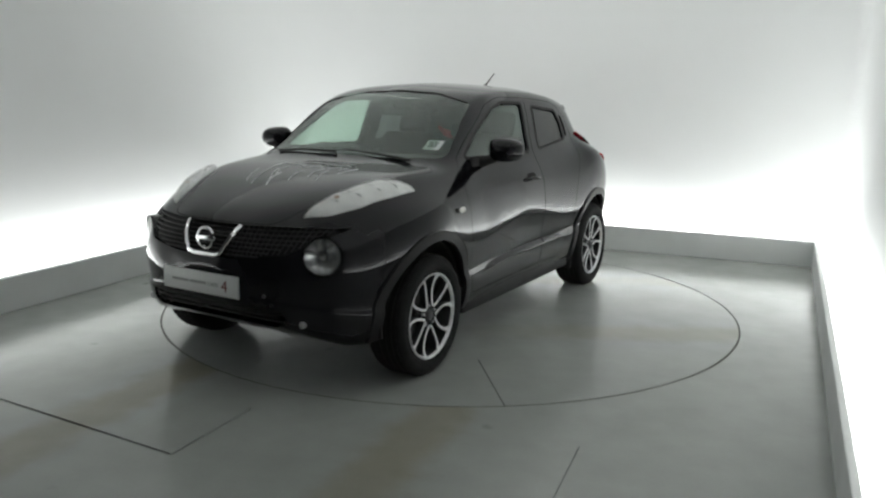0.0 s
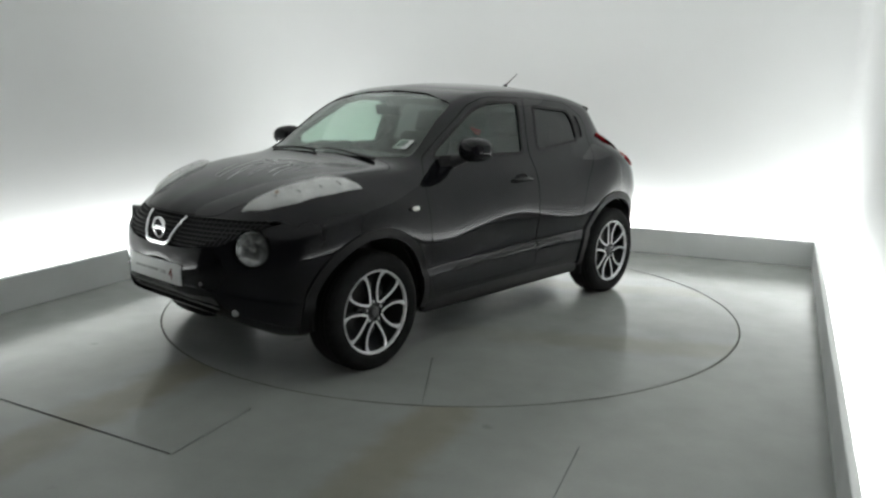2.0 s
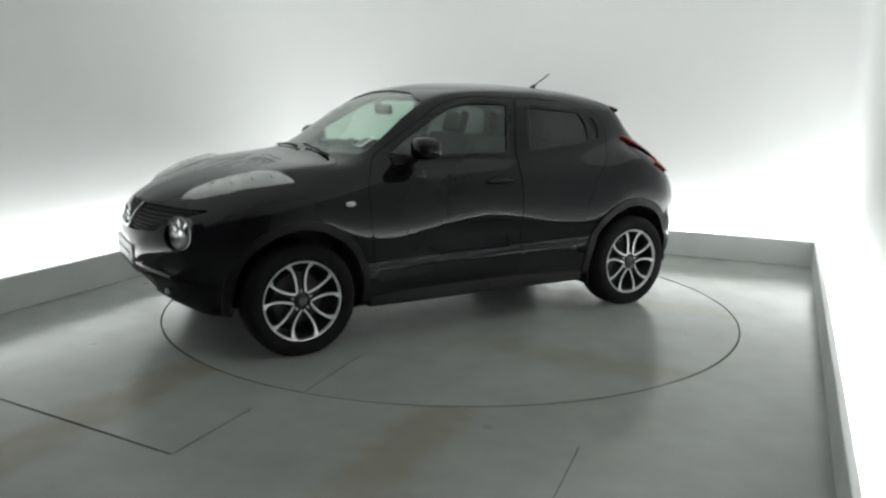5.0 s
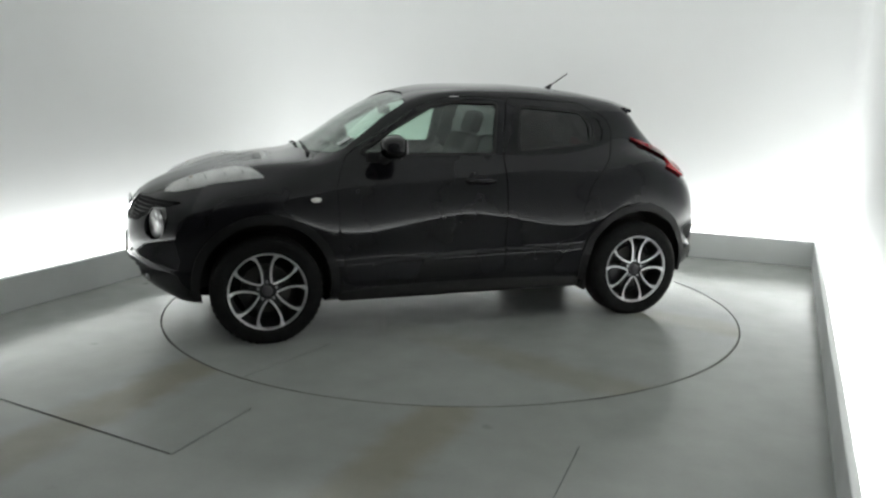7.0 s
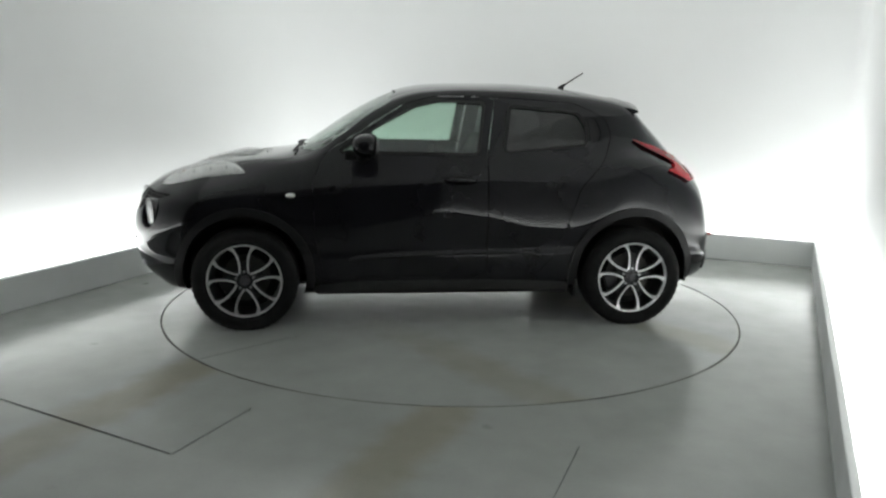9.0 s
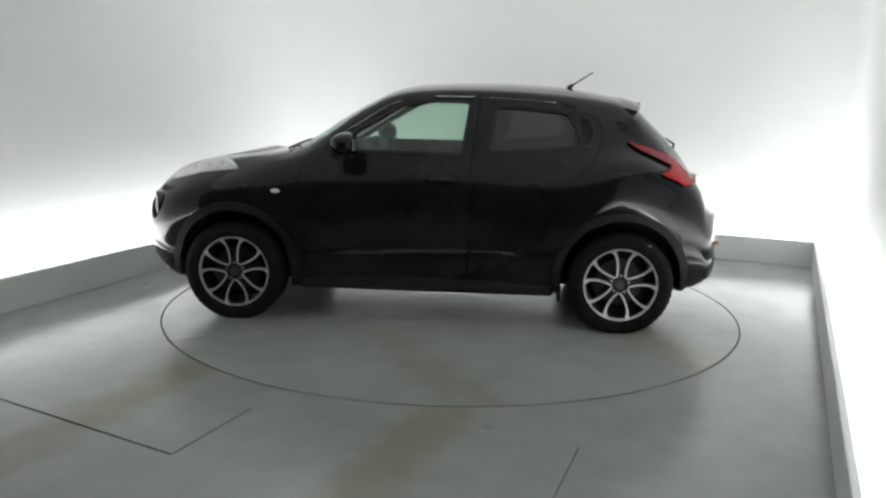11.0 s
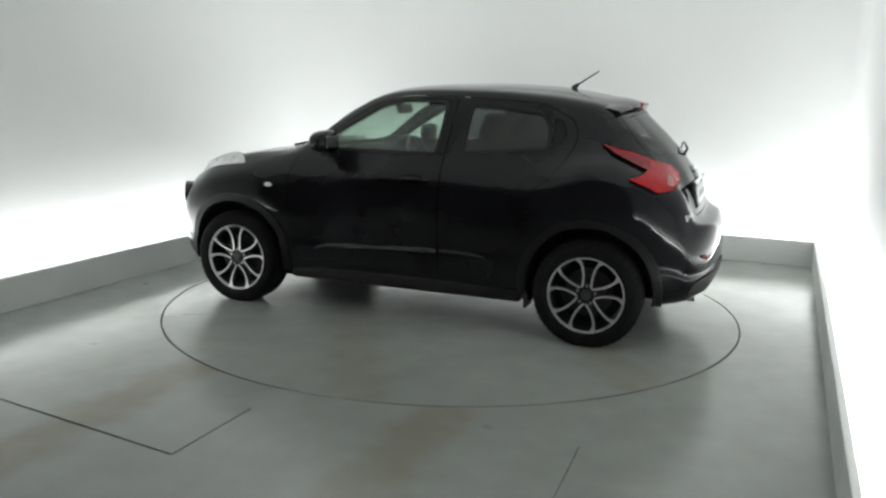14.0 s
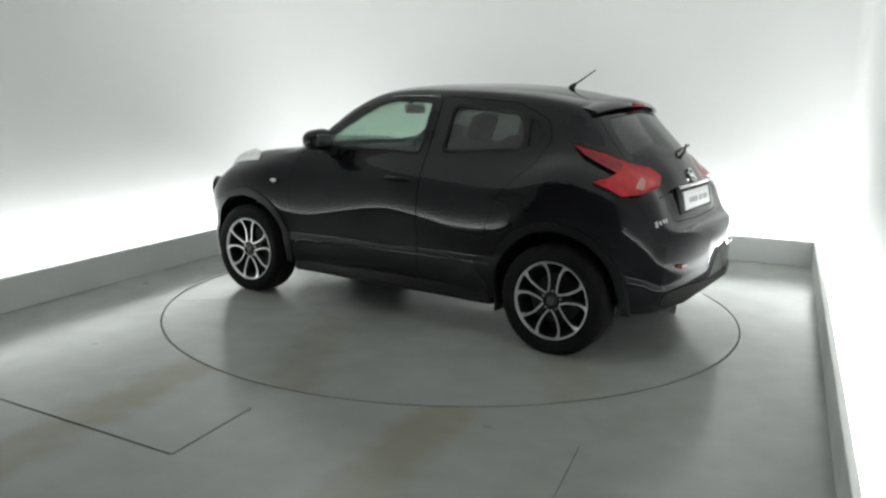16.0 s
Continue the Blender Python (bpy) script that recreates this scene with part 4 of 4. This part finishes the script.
def build_face():
    grille = cut_panel("grille", TRIM, car, grow(GRILLE, 0.01), FACE, 2.85, 3.6, (2.8, X_HI), -0.035, -0.045, 0, label="black mesh radiator grille")
    for k in range(7):
        z = 0.708 + 0.0205 * k
        reach = 0.30 + (z - 0.70) * 2.5
        part("grille_bar", tube(front_line([(-reach, z), (-0.2, z), (0.2, z), (reach, z)], -0.014, 5), 0.0035, 6), MESHGREY, grille)
    for s in (1, -1):
        for k in range(17):
            y = 0.14 + 0.028 * k
            z0 = 0.70 + max(0, y - 0.2) * 0.12 + max(0, y - 0.46) * 0.5
            part("grille_rib", tube([(surface_x(y, z0) - 0.014, s * y, z0), (surface_x(y + 0.02, 0.846) - 0.014, s * (y + 0.02), 0.846)], 0.003, 5), MESHGREY, grille)
    part("grille_surround", strap(front_line([(-0.178, 0.848), (-0.155, 0.795), (-0.108, 0.712), (-0.07, 0.697), (0.07, 0.697), (0.108, 0.712), (0.155, 0.795), (0.178, 0.848)], 0.004), 0.022, 0.010), CHROME, grille, "bright chrome V-shaped surround")
    x = surface_x(0, 0.775) + 0.008
    ring = revolve([(0.058, -0.006), (0.058, 0.006), (0.047, 0.008), (0.044, 0.0), (0.047, -0.006)], 40)
    badge = part("badge", ring, CHROME, grille, m=pose(x, 0, 0.775, 0, 0, -90))
    part("badge_bar", bevelled_box(-0.066, 0.066, -0.004, 0.006, -0.0125, 0.0125, 0.003), CHROME, badge)
    hole = cut_panel("lower_intake", TRIM, car, grow(INTAKE, 0.01), FACE, 2.9, 3.6, (2.8, X_HI), -0.05, -0.06, 0, label="black lower air intake")
    for k in range(2):
        z = 0.385 + 0.045 * k
        part("intake_bar", tube(front_line([(-0.46, z), (-0.2, z), (0.2, z), (0.46, z)], -0.02, 5), 0.006, 6), TRIM, hole)
    part("intake_back", bevelled_box(3.12, 3.14, -0.32, 0.32, 0.36, 0.52, 0.004, 1), TRIM, hole)
    # round main lamps
    for s in (1, -1):
        face = lamp_pose(s) @ pose(0, 0, 0, 0, 0, -90)
        cup = revolve([(0.0955, 0.004), (0.0955, -0.10), (0.0, -0.11), (0.0, -0.10), (0.088, -0.092), (0.091, -0.01), (0.092, 0.006)], 40)
        bmesh.ops.remove_doubles(cup, verts=cup.verts[:], dist=1e-5)
        lamp = part("main_lamp", cup, GLOSS, car, "round main headlamp with clear lens", m=face)
        bowl = revolve([(0.090, 0.004), (0.084, -0.002), (0.068, -0.018), (0.038, -0.032), (0.0, -0.036), (0.0, -0.042), (0.040, -0.038), (0.072, -0.022), (0.0905, 0.0)], 40)
        bmesh.ops.remove_doubles(bowl, verts=bowl.verts[:], dist=1e-5)
        part("reflector", bowl, SILVER, lamp)
        lens = revolve([(0.0, 0.018), (0.04, 0.016), (0.070, 0.011), (0.091, 0.004), (0.091, 0.0), (0.068, 0.007), (0.04, 0.012), (0.0, 0.014)], 40)
        bmesh.ops.remove_doubles(lens, verts=lens.verts[:], dist=1e-5)
        part("lens", lens, LENS, lamp).visible_shadow = False
        bulb = revolve([(0.0, 0.006), (0.018, 0.0), (0.022, -0.03), (0.0, -0.03)], 20)
        bmesh.ops.remove_doubles(bulb, verts=bulb.verts[:], dist=1e-5)
        part("bulb_shield", bulb, CHROME, lamp)
        for a in (20, 75, 130):
            part("reflector_step", bevelled_box(0.034, 0.082, -0.016, -0.004, -0.010, 0.010, 0.003), CHROME, lamp, m=pose(0, 0, 0, 0, -a, 0))
        part("lamp_ring", revolve([(0.0905, -0.004), (0.0905, 0.010), (0.0955, 0.010), (0.0955, -0.004)], 40), GLOSS, lamp)
        xf = surface_x(0.53, 0.39)
        fog = revolve([(0.0, 0.004), (0.014, 0.003), (0.019, -0.003), (0.019, -0.04), (0.0, -0.04)], 24)
        bmesh.ops.remove_doubles(fog, verts=fog.verts[:], dist=1e-5)
        part("fog_lamp", fog, STEEL, car, "small round fog lamp", m=pose(xf + 0.004, s * 0.53, 0.385, 0, 0, -90))
        # towing-eye cap and parking sensors
        xs = surface_x(0.36, 0.52)
        sens = revolve([(0.0, 0.004), (0.010, 0.002), (0.011, -0.01), (0.0, -0.01)], 14)
        bmesh.ops.remove_doubles(sens, verts=sens.verts[:], dist=1e-5)
        part("parking_sensor", sens, HUBGREY, car, m=pose(xs, s * 0.37, 0.525, 0, 0, -90))
    # number plate of a showroom: grey unreadable print and a large 4
    xp = X_HI + 0.006
    plate = part("front_plate", bevelled_box(xp - 0.012, xp, -0.28, 0.24, 0.497, 0.608, 0.003), PLATE, car, "pale showroom plate with red number four")
    for k, (y0, y1, h) in enumerate(((-0.215, -0.10, 0.012), (-0.088, 0.025, 0.014))):
        part("print", bevelled_box(xp, xp + 0.0015, y0, y1, 0.545, 0.545 + h, 0.0005, 1), FAINT, plate)
    for text, size, y, z, mat in (("CARS", 0.030, 0.035, 0.541, FAINT), ("4", 0.085, 0.128, 0.522, REDINK)):
        cu = bpy.data.curves.new("print", "FONT")
        cu.body, cu.size, cu.extrude = text, size, 0.0008
        cu.materials.append(mat)
        ob = new("lettering", cu)
        ob.matrix_basis = Matrix.Translation((xp + 0.001, y, z)) @ pose(0, 0, 0, 90, 0, 90)
        ob.parent = plate


build_face()


def build_tail():
    x = surface_x(0, 0.92, False) - 0.012
    tilt = pose(x - 0.006, 0, 0.90, 0, 12, 0)
    plate = part("rear_plate", bevelled_box(-0.006, 0.006, -0.26, 0.26, -0.055, 0.055, 0.003), PLATE, gate, "pale plate with dark unreadable print", m=tilt)
    for y0, y1 in ((-0.20, -0.11), (-0.09, -0.03), (0.0, 0.17)):
        part("print", bevelled_box(-0.0085, -0.006, y0, y1, -0.02, 0.012, 0.0005, 1), FAINT, plate)
    part("plate_recess", bevelled_box(0.004, 0.02, -0.33, 0.33, -0.075, 0.085, 0.006), TRIM, gate, m=tilt)
    part("plate_trim", bevelled_box(-0.014, 0.01, -0.33, 0.33, 0.075, 0.095, 0.006), CHROME, gate, "chrome strip above the plate", m=tilt)
    xb = surface_x(0, 1.03, False)
    badge = part("rear_badge", revolve([(0.046, -0.005), (0.046, 0.005), (0.037, 0.007), (0.035, 0.0), (0.037, -0.005)], 36), CHROME, gate, m=pose(xb - 0.006, 0, 1.035, 0, 0, 90) @ pose(0, 0, 0, 28, 0, 0))
    part("badge_bar", bevelled_box(-0.052, 0.052, -0.004, 0.005, -0.010, 0.010, 0.002), CHROME, badge)
    # model lettering as plain bright shapes
    for k, (w, h) in enumerate(((0.030, 0.040), (0.026, 0.026), (0.024, 0.026), (0.026, 0.026))):
        y = 0.66 - 0.034 * k
        stick("model_lettering", bevelled_box(-w * 0.42, w * 0.42, -h * 0.45, h * 0.45, -0.003, 0.003, 0.002, 1), CHROME, gate, (-0.52, y, 0.80))
    # wiper, spoiler and high brake lamp
    wx = surface_x(0, 1.15, False)
    arm = part("rear_wiper", tube([(wx - 0.02, 0.0, 1.14), (wx - 0.035, -0.03, 1.175), (wx + 0.0, -0.17, 1.21)], [0.011, 0.008, 0.005], 8), TRIM, gate, "black rear wiper")
    part("wiper_blade", tube([(wx + 0.005, -0.02, 1.18), (wx + 0.02, -0.30, 1.20)], 0.006, 6), TRIM, arm)
    sp = bmesh.new()
    rows = []
    for i in range(25):
        y = -0.53 + 1.06 * i / 24
        c = 1 - (y / 0.53) ** 2
        lead, edge = 0.16, -0.085 - 0.075 * c
        zt, ze = 1.452 + 0.062 * c, 1.402 + 0.052 * c
        rows.append([sp.verts.new(p) for p in ((lead, y, zt - 0.02), (lead, y, zt), (edge * 0.3, y, zt - 0.020 + 0.006 * c), (edge, y, ze + 0.014), (edge - 0.006, y, ze + 0.004), (edge, y, ze - 0.006), (edge * 0.5, y, ze - 0.012))])
    for a, b in zip(rows, rows[1:]):
        for k in range(7):
            sp.faces.new((a[k], a[(k + 1) % 7], b[(k + 1) % 7], b[k]))
    sp.faces.new(rows[0][::-1])
    sp.faces.new(rows[-1])
    bmesh.ops.recalc_face_normals(sp, faces=sp.faces[:])
    spoiler = part("spoiler", sp, PAINT, gate, smooth=50)
    part("brake_lamp", bevelled_box(-0.170, -0.12, -0.13, 0.13, 1.447, 1.468, 0.006), REDDARK, spoiler, "red high-level brake lamp")
    # rear bumper skirt, reflectors, exhaust
    for s in (1, -1):
        xr = surface_x(0.52, 0.56, False)
        part("reflector", bevelled_box(xr - 0.012, xr + 0.02, s * 0.52 - 0.05, s * 0.52 + 0.05, 0.555, 0.575, 0.005), PALELENS, car, m=None)
    pipe = revolve([(0.034, 0.0), (0.030, 0.0), (0.030, -0.12), (0.034, -0.12)], 24)
    part("exhaust_pipe", pipe, STEEL, car, "steel exhaust tail pipe", m=pose(-0.60, 0.42, 0.285, 0, 0, 90))
    box_ = revolve([(0.0, 0.0), (0.085, 0.0), (0.1, -0.03), (0.1, -0.40), (0.085, -0.43), (0.0, -0.43)], 24)
    bmesh.ops.remove_doubles(box_, verts=box_.verts[:], dist=1e-5)
    part("silencer", box_, STEEL, car, m=pose(-0.40, 0.10, 0.27, 0, 0, 0))
    part("exhaust_bend", tube([(-0.40, 0.08, 0.27), (-0.42, 0.30, 0.27), (-0.46, 0.40, 0.28), (-0.52, 0.42, 0.285)], 0.028, 10), STEEL, car)


build_tail()


def build_side_parts():
    for s in (1, -1):
        # mirror: stalk, housing, glass
        bm = bmesh.new()
        bmesh.ops.create_uvsphere(bm, u_segments=32, v_segments=18, radius=1.0)
        for v in bm.verts:
            c = v.co
            q = (abs(c.x) ** 2.6 + abs(c.y) ** 2.6 + abs(c.z) ** 2.6) ** (-1 / 2.6)
            c *= q
            c.x = c.x * (0.095 if c.x > 0 else 0.062)
            c.z *= 0.074 - 0.010 * c.y * s
            c.y *= 0.108
        house = part("door_mirror", bm, PAINT, car, "black door mirror", 60, m=pose(1.755, s * 0.905, 1.180, 0, 0, -8 * s))
        part("mirror_cap_seam", tube([(-0.030, 0.100 * math.cos(a), 0.069 * math.sin(a)) for a in [2 * math.pi * k / 28 for k in range(29)]], 0.003, 6), TRIM, house)
        part("mirror_glass", bevelled_box(-0.0632, -0.0590, -0.064, 0.064, -0.038, 0.038, 0.001, 1), CHROME, house)
        part("mirror_stalk", tube([(1.79, s * 0.745, 1.10), (1.785, s * 0.80, 1.115), (1.775, s * 0.86, 1.135)], [0.040, 0.030, 0.026], 10), TRIM, car)
        part("mirror_base", bevelled_box(1.74, 1.90, min(s * 0.725, s * 0.755), max(s * 0.725, s * 0.755), 1.075, 1.14, 0.012), TRIM, car)
        # wing repeater, fuel cap seam is not on this side
        ind = bmesh.new()
        bmesh.ops.create_uvsphere(ind, u_segments=18, v_segments=10, radius=1.0)
        for v in ind.verts:
            v.co = Vector((v.co.x * 0.032, v.co.y * 0.010, v.co.z * 0.016))
        part("side_repeater", ind, LENS_WHITE, car, "small pale side repeater lamp", m=pose(2.235, s * 0.872, 0.868, 0, 0, 0))
        # sill
        part("sill", bevelled_box(0.42, 2.10, min(s * 0.70, s * 0.815), max(s * 0.70, s * 0.815), 0.215, 0.315, 0.03, 3), TRIM, car)
        part("mud_flap", bevelled_box(0.375, 0.395, min(s * 0.68, s * 0.83), max(s * 0.68, s * 0.83), 0.19, 0.30, 0.008), TRIM, car)
    ant = part("antenna", tube([(0.325, 0.0, 1.553), (0.30, 0.0, 1.578), (0.29, 0.0, 1.585)], [0.022, 0.014, 0.007], 10), TRIM, car, "short black roof antenna")
    part("antenna_rod", tube([(0.30, 0.0, 1.578), (0.155, 0.0, 1.672)], [0.0055, 0.004], 8), TRIM, ant)
    # wipers below the windscreen and the black scuttle
    scut = bmesh.new()
    rows = []
    for i in range(21):
        y = -0.64 + 1.28 * i / 20
        xx = 2.265 - 0.13 * (y / 0.64) ** 2
        rows.append([scut.verts.new(p) for p in ((xx - 0.02, y, 1.105), (xx - 0.13, y, 1.128), (xx - 0.13, y, 1.10), (xx, y, 1.085))])
    for a, b in zip(rows, rows[1:]):
        for k in range(4):
            scut.faces.new((a[k], a[(k + 1) % 4], b[(k + 1) % 4], b[k]))
    scut.faces.new(rows[0][::-1])
    scut.faces.new(rows[-1])
    bmesh.ops.recalc_face_normals(scut, faces=scut.faces[:])
    part("scuttle", scut, TRIM, car)
    for y0, y1 in ((0.52, 0.02), (-0.02, -0.50)):
        arm = part("windscreen_wiper", tube([(x, y, top_z(x, y) + 0.014) for x, y in ((2.23, y0), (2.21, (y0 + y1) / 2), (2.20, y1))], [0.009, 0.006, 0.004], 8), TRIM, car, "black windscreen wiper")
        part("wiper_blade", tube([(x, y, top_z(x, y) + 0.008) for x, y in ((2.215, y0 - 0.04), (2.20, (y0 + y1) / 2), (2.195, y1))], 0.004, 6), TRIM, arm)
    # parking paper behind the windscreen's lower corner
    st = bevelled_box(-0.003, 0.003, -0.055, 0.055, -0.045, 0.045, 0.001, 1)
    tag = part("windscreen_paper", st, PLATE, car, "white paper behind the windscreen", m=pose(2.0, 0.535, 1.200, 0, -58, 0))
    for z in (0.02, 0.0, -0.02):
        part("print", bevelled_box(0.003, 0.0045, -0.035, 0.03, z - 0.006, z + 0.004, 0.0005, 1), INK, tag)


LENS_WHITE = material("pale_repeater_lens", (0.75, 0.74, 0.70), 0.15, coat=0.5)
build_side_parts()


def rounded_block(sx, sy, sz, r):
    return bevelled_box(-sx / 2, sx / 2, -sy / 2, sy / 2, -sz / 2, sz / 2, r, 4)


def build_interior():
    for y in (0.36, -0.36):
        seat = part("front_seat", rounded_block(0.50, 0.50, 0.16, 0.06), INNER, car, "dark cloth front seat", m=pose(1.28, y, 0.62, 0, -6, 0))
        part("backrest", rounded_block(0.14, 0.48, 0.62, 0.06), INNER, seat, m=pose(-0.30, 0, 0.33, 0, -16, 0))
        part("headrest", rounded_block(0.09, 0.26, 0.18, 0.04), INNER, seat, m=pose(-0.42, 0, 0.72, 0, -12, 0))
        for o in (0.07, -0.07):
            part("headrest_post", tube([(-0.40, o, 0.58), (-0.42, o, 0.68)], 0.007, 8), STEEL, seat)
    bench = part("rear_seat", rounded_block(0.48, 1.20, 0.18, 0.06), INNER, car, "dark cloth rear bench", m=pose(0.45, 0, 0.64, 0, -6, 0))
    part("backrest", rounded_block(0.14, 1.20, 0.52, 0.06), INNER, bench, m=pose(-0.28, 0, 0.28, 0, -20, 0))
    for y in (0.36, -0.36):
        part("headrest", rounded_block(0.08, 0.24, 0.13, 0.035), INNER, bench, m=pose(-0.40, y, 0.60, 0, -14, 0))
    dash = part("dashboard", rounded_block(0.42, 1.30, 0.26, 0.09), DASH, car, "dark moulded dashboard", m=pose(1.93, 0, 0.98, 0, 6, 0))
    part("instrument_hood", rounded_block(0.18, 0.34, 0.10, 0.045), DASH, dash, m=pose(-0.13, -0.36, 0.12))
    part("centre_console", rounded_block(0.50, 0.20, 0.36, 0.05), DASH, car, m=pose(1.55, 0, 0.62))
    ring = revolve([(0.185, -0.014), (0.185, 0.014), (0.165, 0.012), (0.165, -0.012)], 40)
    wheel = part("steering_wheel", ring, DASH, car, "dark steering wheel", m=pose(1.62, -0.36, 1.0, 0, 0, 0) @ pose(0, 0, 0, 25, 0, 90))
    for a in (0, 180, 270):
        part("wheel_spoke", bevelled_box(0.03, 0.175, -0.010, 0.010, -0.018, 0.018, 0.006), DASH, wheel, m=pose(0, 0, 0, 0, -a, 0))
    hub = revolve([(0.0, -0.02), (0.055, -0.02), (0.06, 0.01), (0.0, 0.02)], 24)
    bmesh.ops.remove_doubles(hub, verts=hub.verts[:], dist=1e-5)
    part("wheel_boss", hub, DASH, wheel)
    part("cabin_floor", bevelled_box(-0.4, 2.1, -0.68, 0.68, 0.30, 0.33, 0.01), INNER, car)
    part("parcel_shelf", bevelled_box(-0.32, 0.08, -0.50, 0.50, 1.02, 1.045, 0.01), INNER, car)
    mir = part("rear_view_mirror", rounded_block(0.04, 0.23, 0.07, 0.018), DASH, car, "dark interior mirror", m=pose(1.60, 0, 1.39, 0, 10, 0))
    part("mirror_mount", tube([(0.0, 0, 0.02), (0.06, 0, 0.075)], 0.012, 8), DASH, mir)


build_interior()


def build_hood_streaks():
    """Thin pale streaks laid along the hood."""
    for run in (((2.89, -0.083), (2.72, -0.17), (2.56, -0.21), (2.47, -0.21)), ((2.74, -0.04), (2.62, -0.12), (2.53, -0.10)), ((2.47, -0.21), (2.50, -0.08), (2.56, 0.02), (2.47, 0.06), (2.53, 0.10), (2.465, 0.104)),
                ((2.465, 0.104), (2.54, 0.17), (2.48, 0.22), (2.55, 0.25), (2.48, 0.278)), ((2.75, 0.256), (2.66, 0.21), (2.56, 0.20)), ((2.80, 0.10), (2.68, 0.05), (2.60, 0.06)), ((2.84, 0.0), (2.70, -0.10), (2.58, -0.15)), ((2.90, 0.03), (2.78, -0.03), (2.66, -0.05)),
                ((2.72, 0.17), (2.62, 0.13), (2.52, 0.15)), ((2.62, 0.30), (2.55, 0.31), (2.47, 0.35)), ((2.86, -0.15), (2.74, -0.22), (2.62, -0.27)), ((2.44, -0.12), (2.42, 0.02), (2.45, 0.16), (2.42, 0.26))):
        line = []
        for (x0, y0), (x1, y1) in zip(run, run[1:]):
            for i in range(4):
                x, y = x0 + (x1 - x0) * i / 4, y0 + (y1 - y0) * i / 4
                line.append((x, y, top_z(x, y) + 0.0008))
        part("hood_streak", tube(line, [0.0018 + 0.0014 * random.random() for _ in line], 6), LINES, car)


build_hood_streaks()


# ---- what moves ----
def motions():
    """The turntable turns steadily and carries the car, which stands a little off its axis."""
    angles = ((0.0, 240.6), (0.5, 238.1), (1.0, 235.2), (1.5, 232.3), (2.0, 229.1), (2.5, 226.1), (3.0, 223.2), (3.5, 220.2), (4.0, 217.2), (5.0, 211.3), (6.0, 205.4),
              (6.5, 202.5), (7.0, 199.6), (7.5, 196.5), (8.0, 193.3), (8.5, 190.3), (9.0, 187.5), (10.0, 181.8), (11.0, 176.2), (11.5, 173.3), (12.0, 170.6), (12.5, 167.9), (13.0, 164.9),
              (13.5, 162.0), (14.0, 158.9), (14.5, 155.9), (15.0, 153.1), (15.5, 150.2), (16.0, 147.2))
    off = Matrix.Translation((-1.1347, -0.181, 0.001))
    walk(turntable, [(t, pose(0, 0, 0, 0, 0, a - 150)) for t, a in angles])
    walk(car, [(t, pose(0, 0, 0, 0, 0, a) @ off) for t, a in angles])


motions()
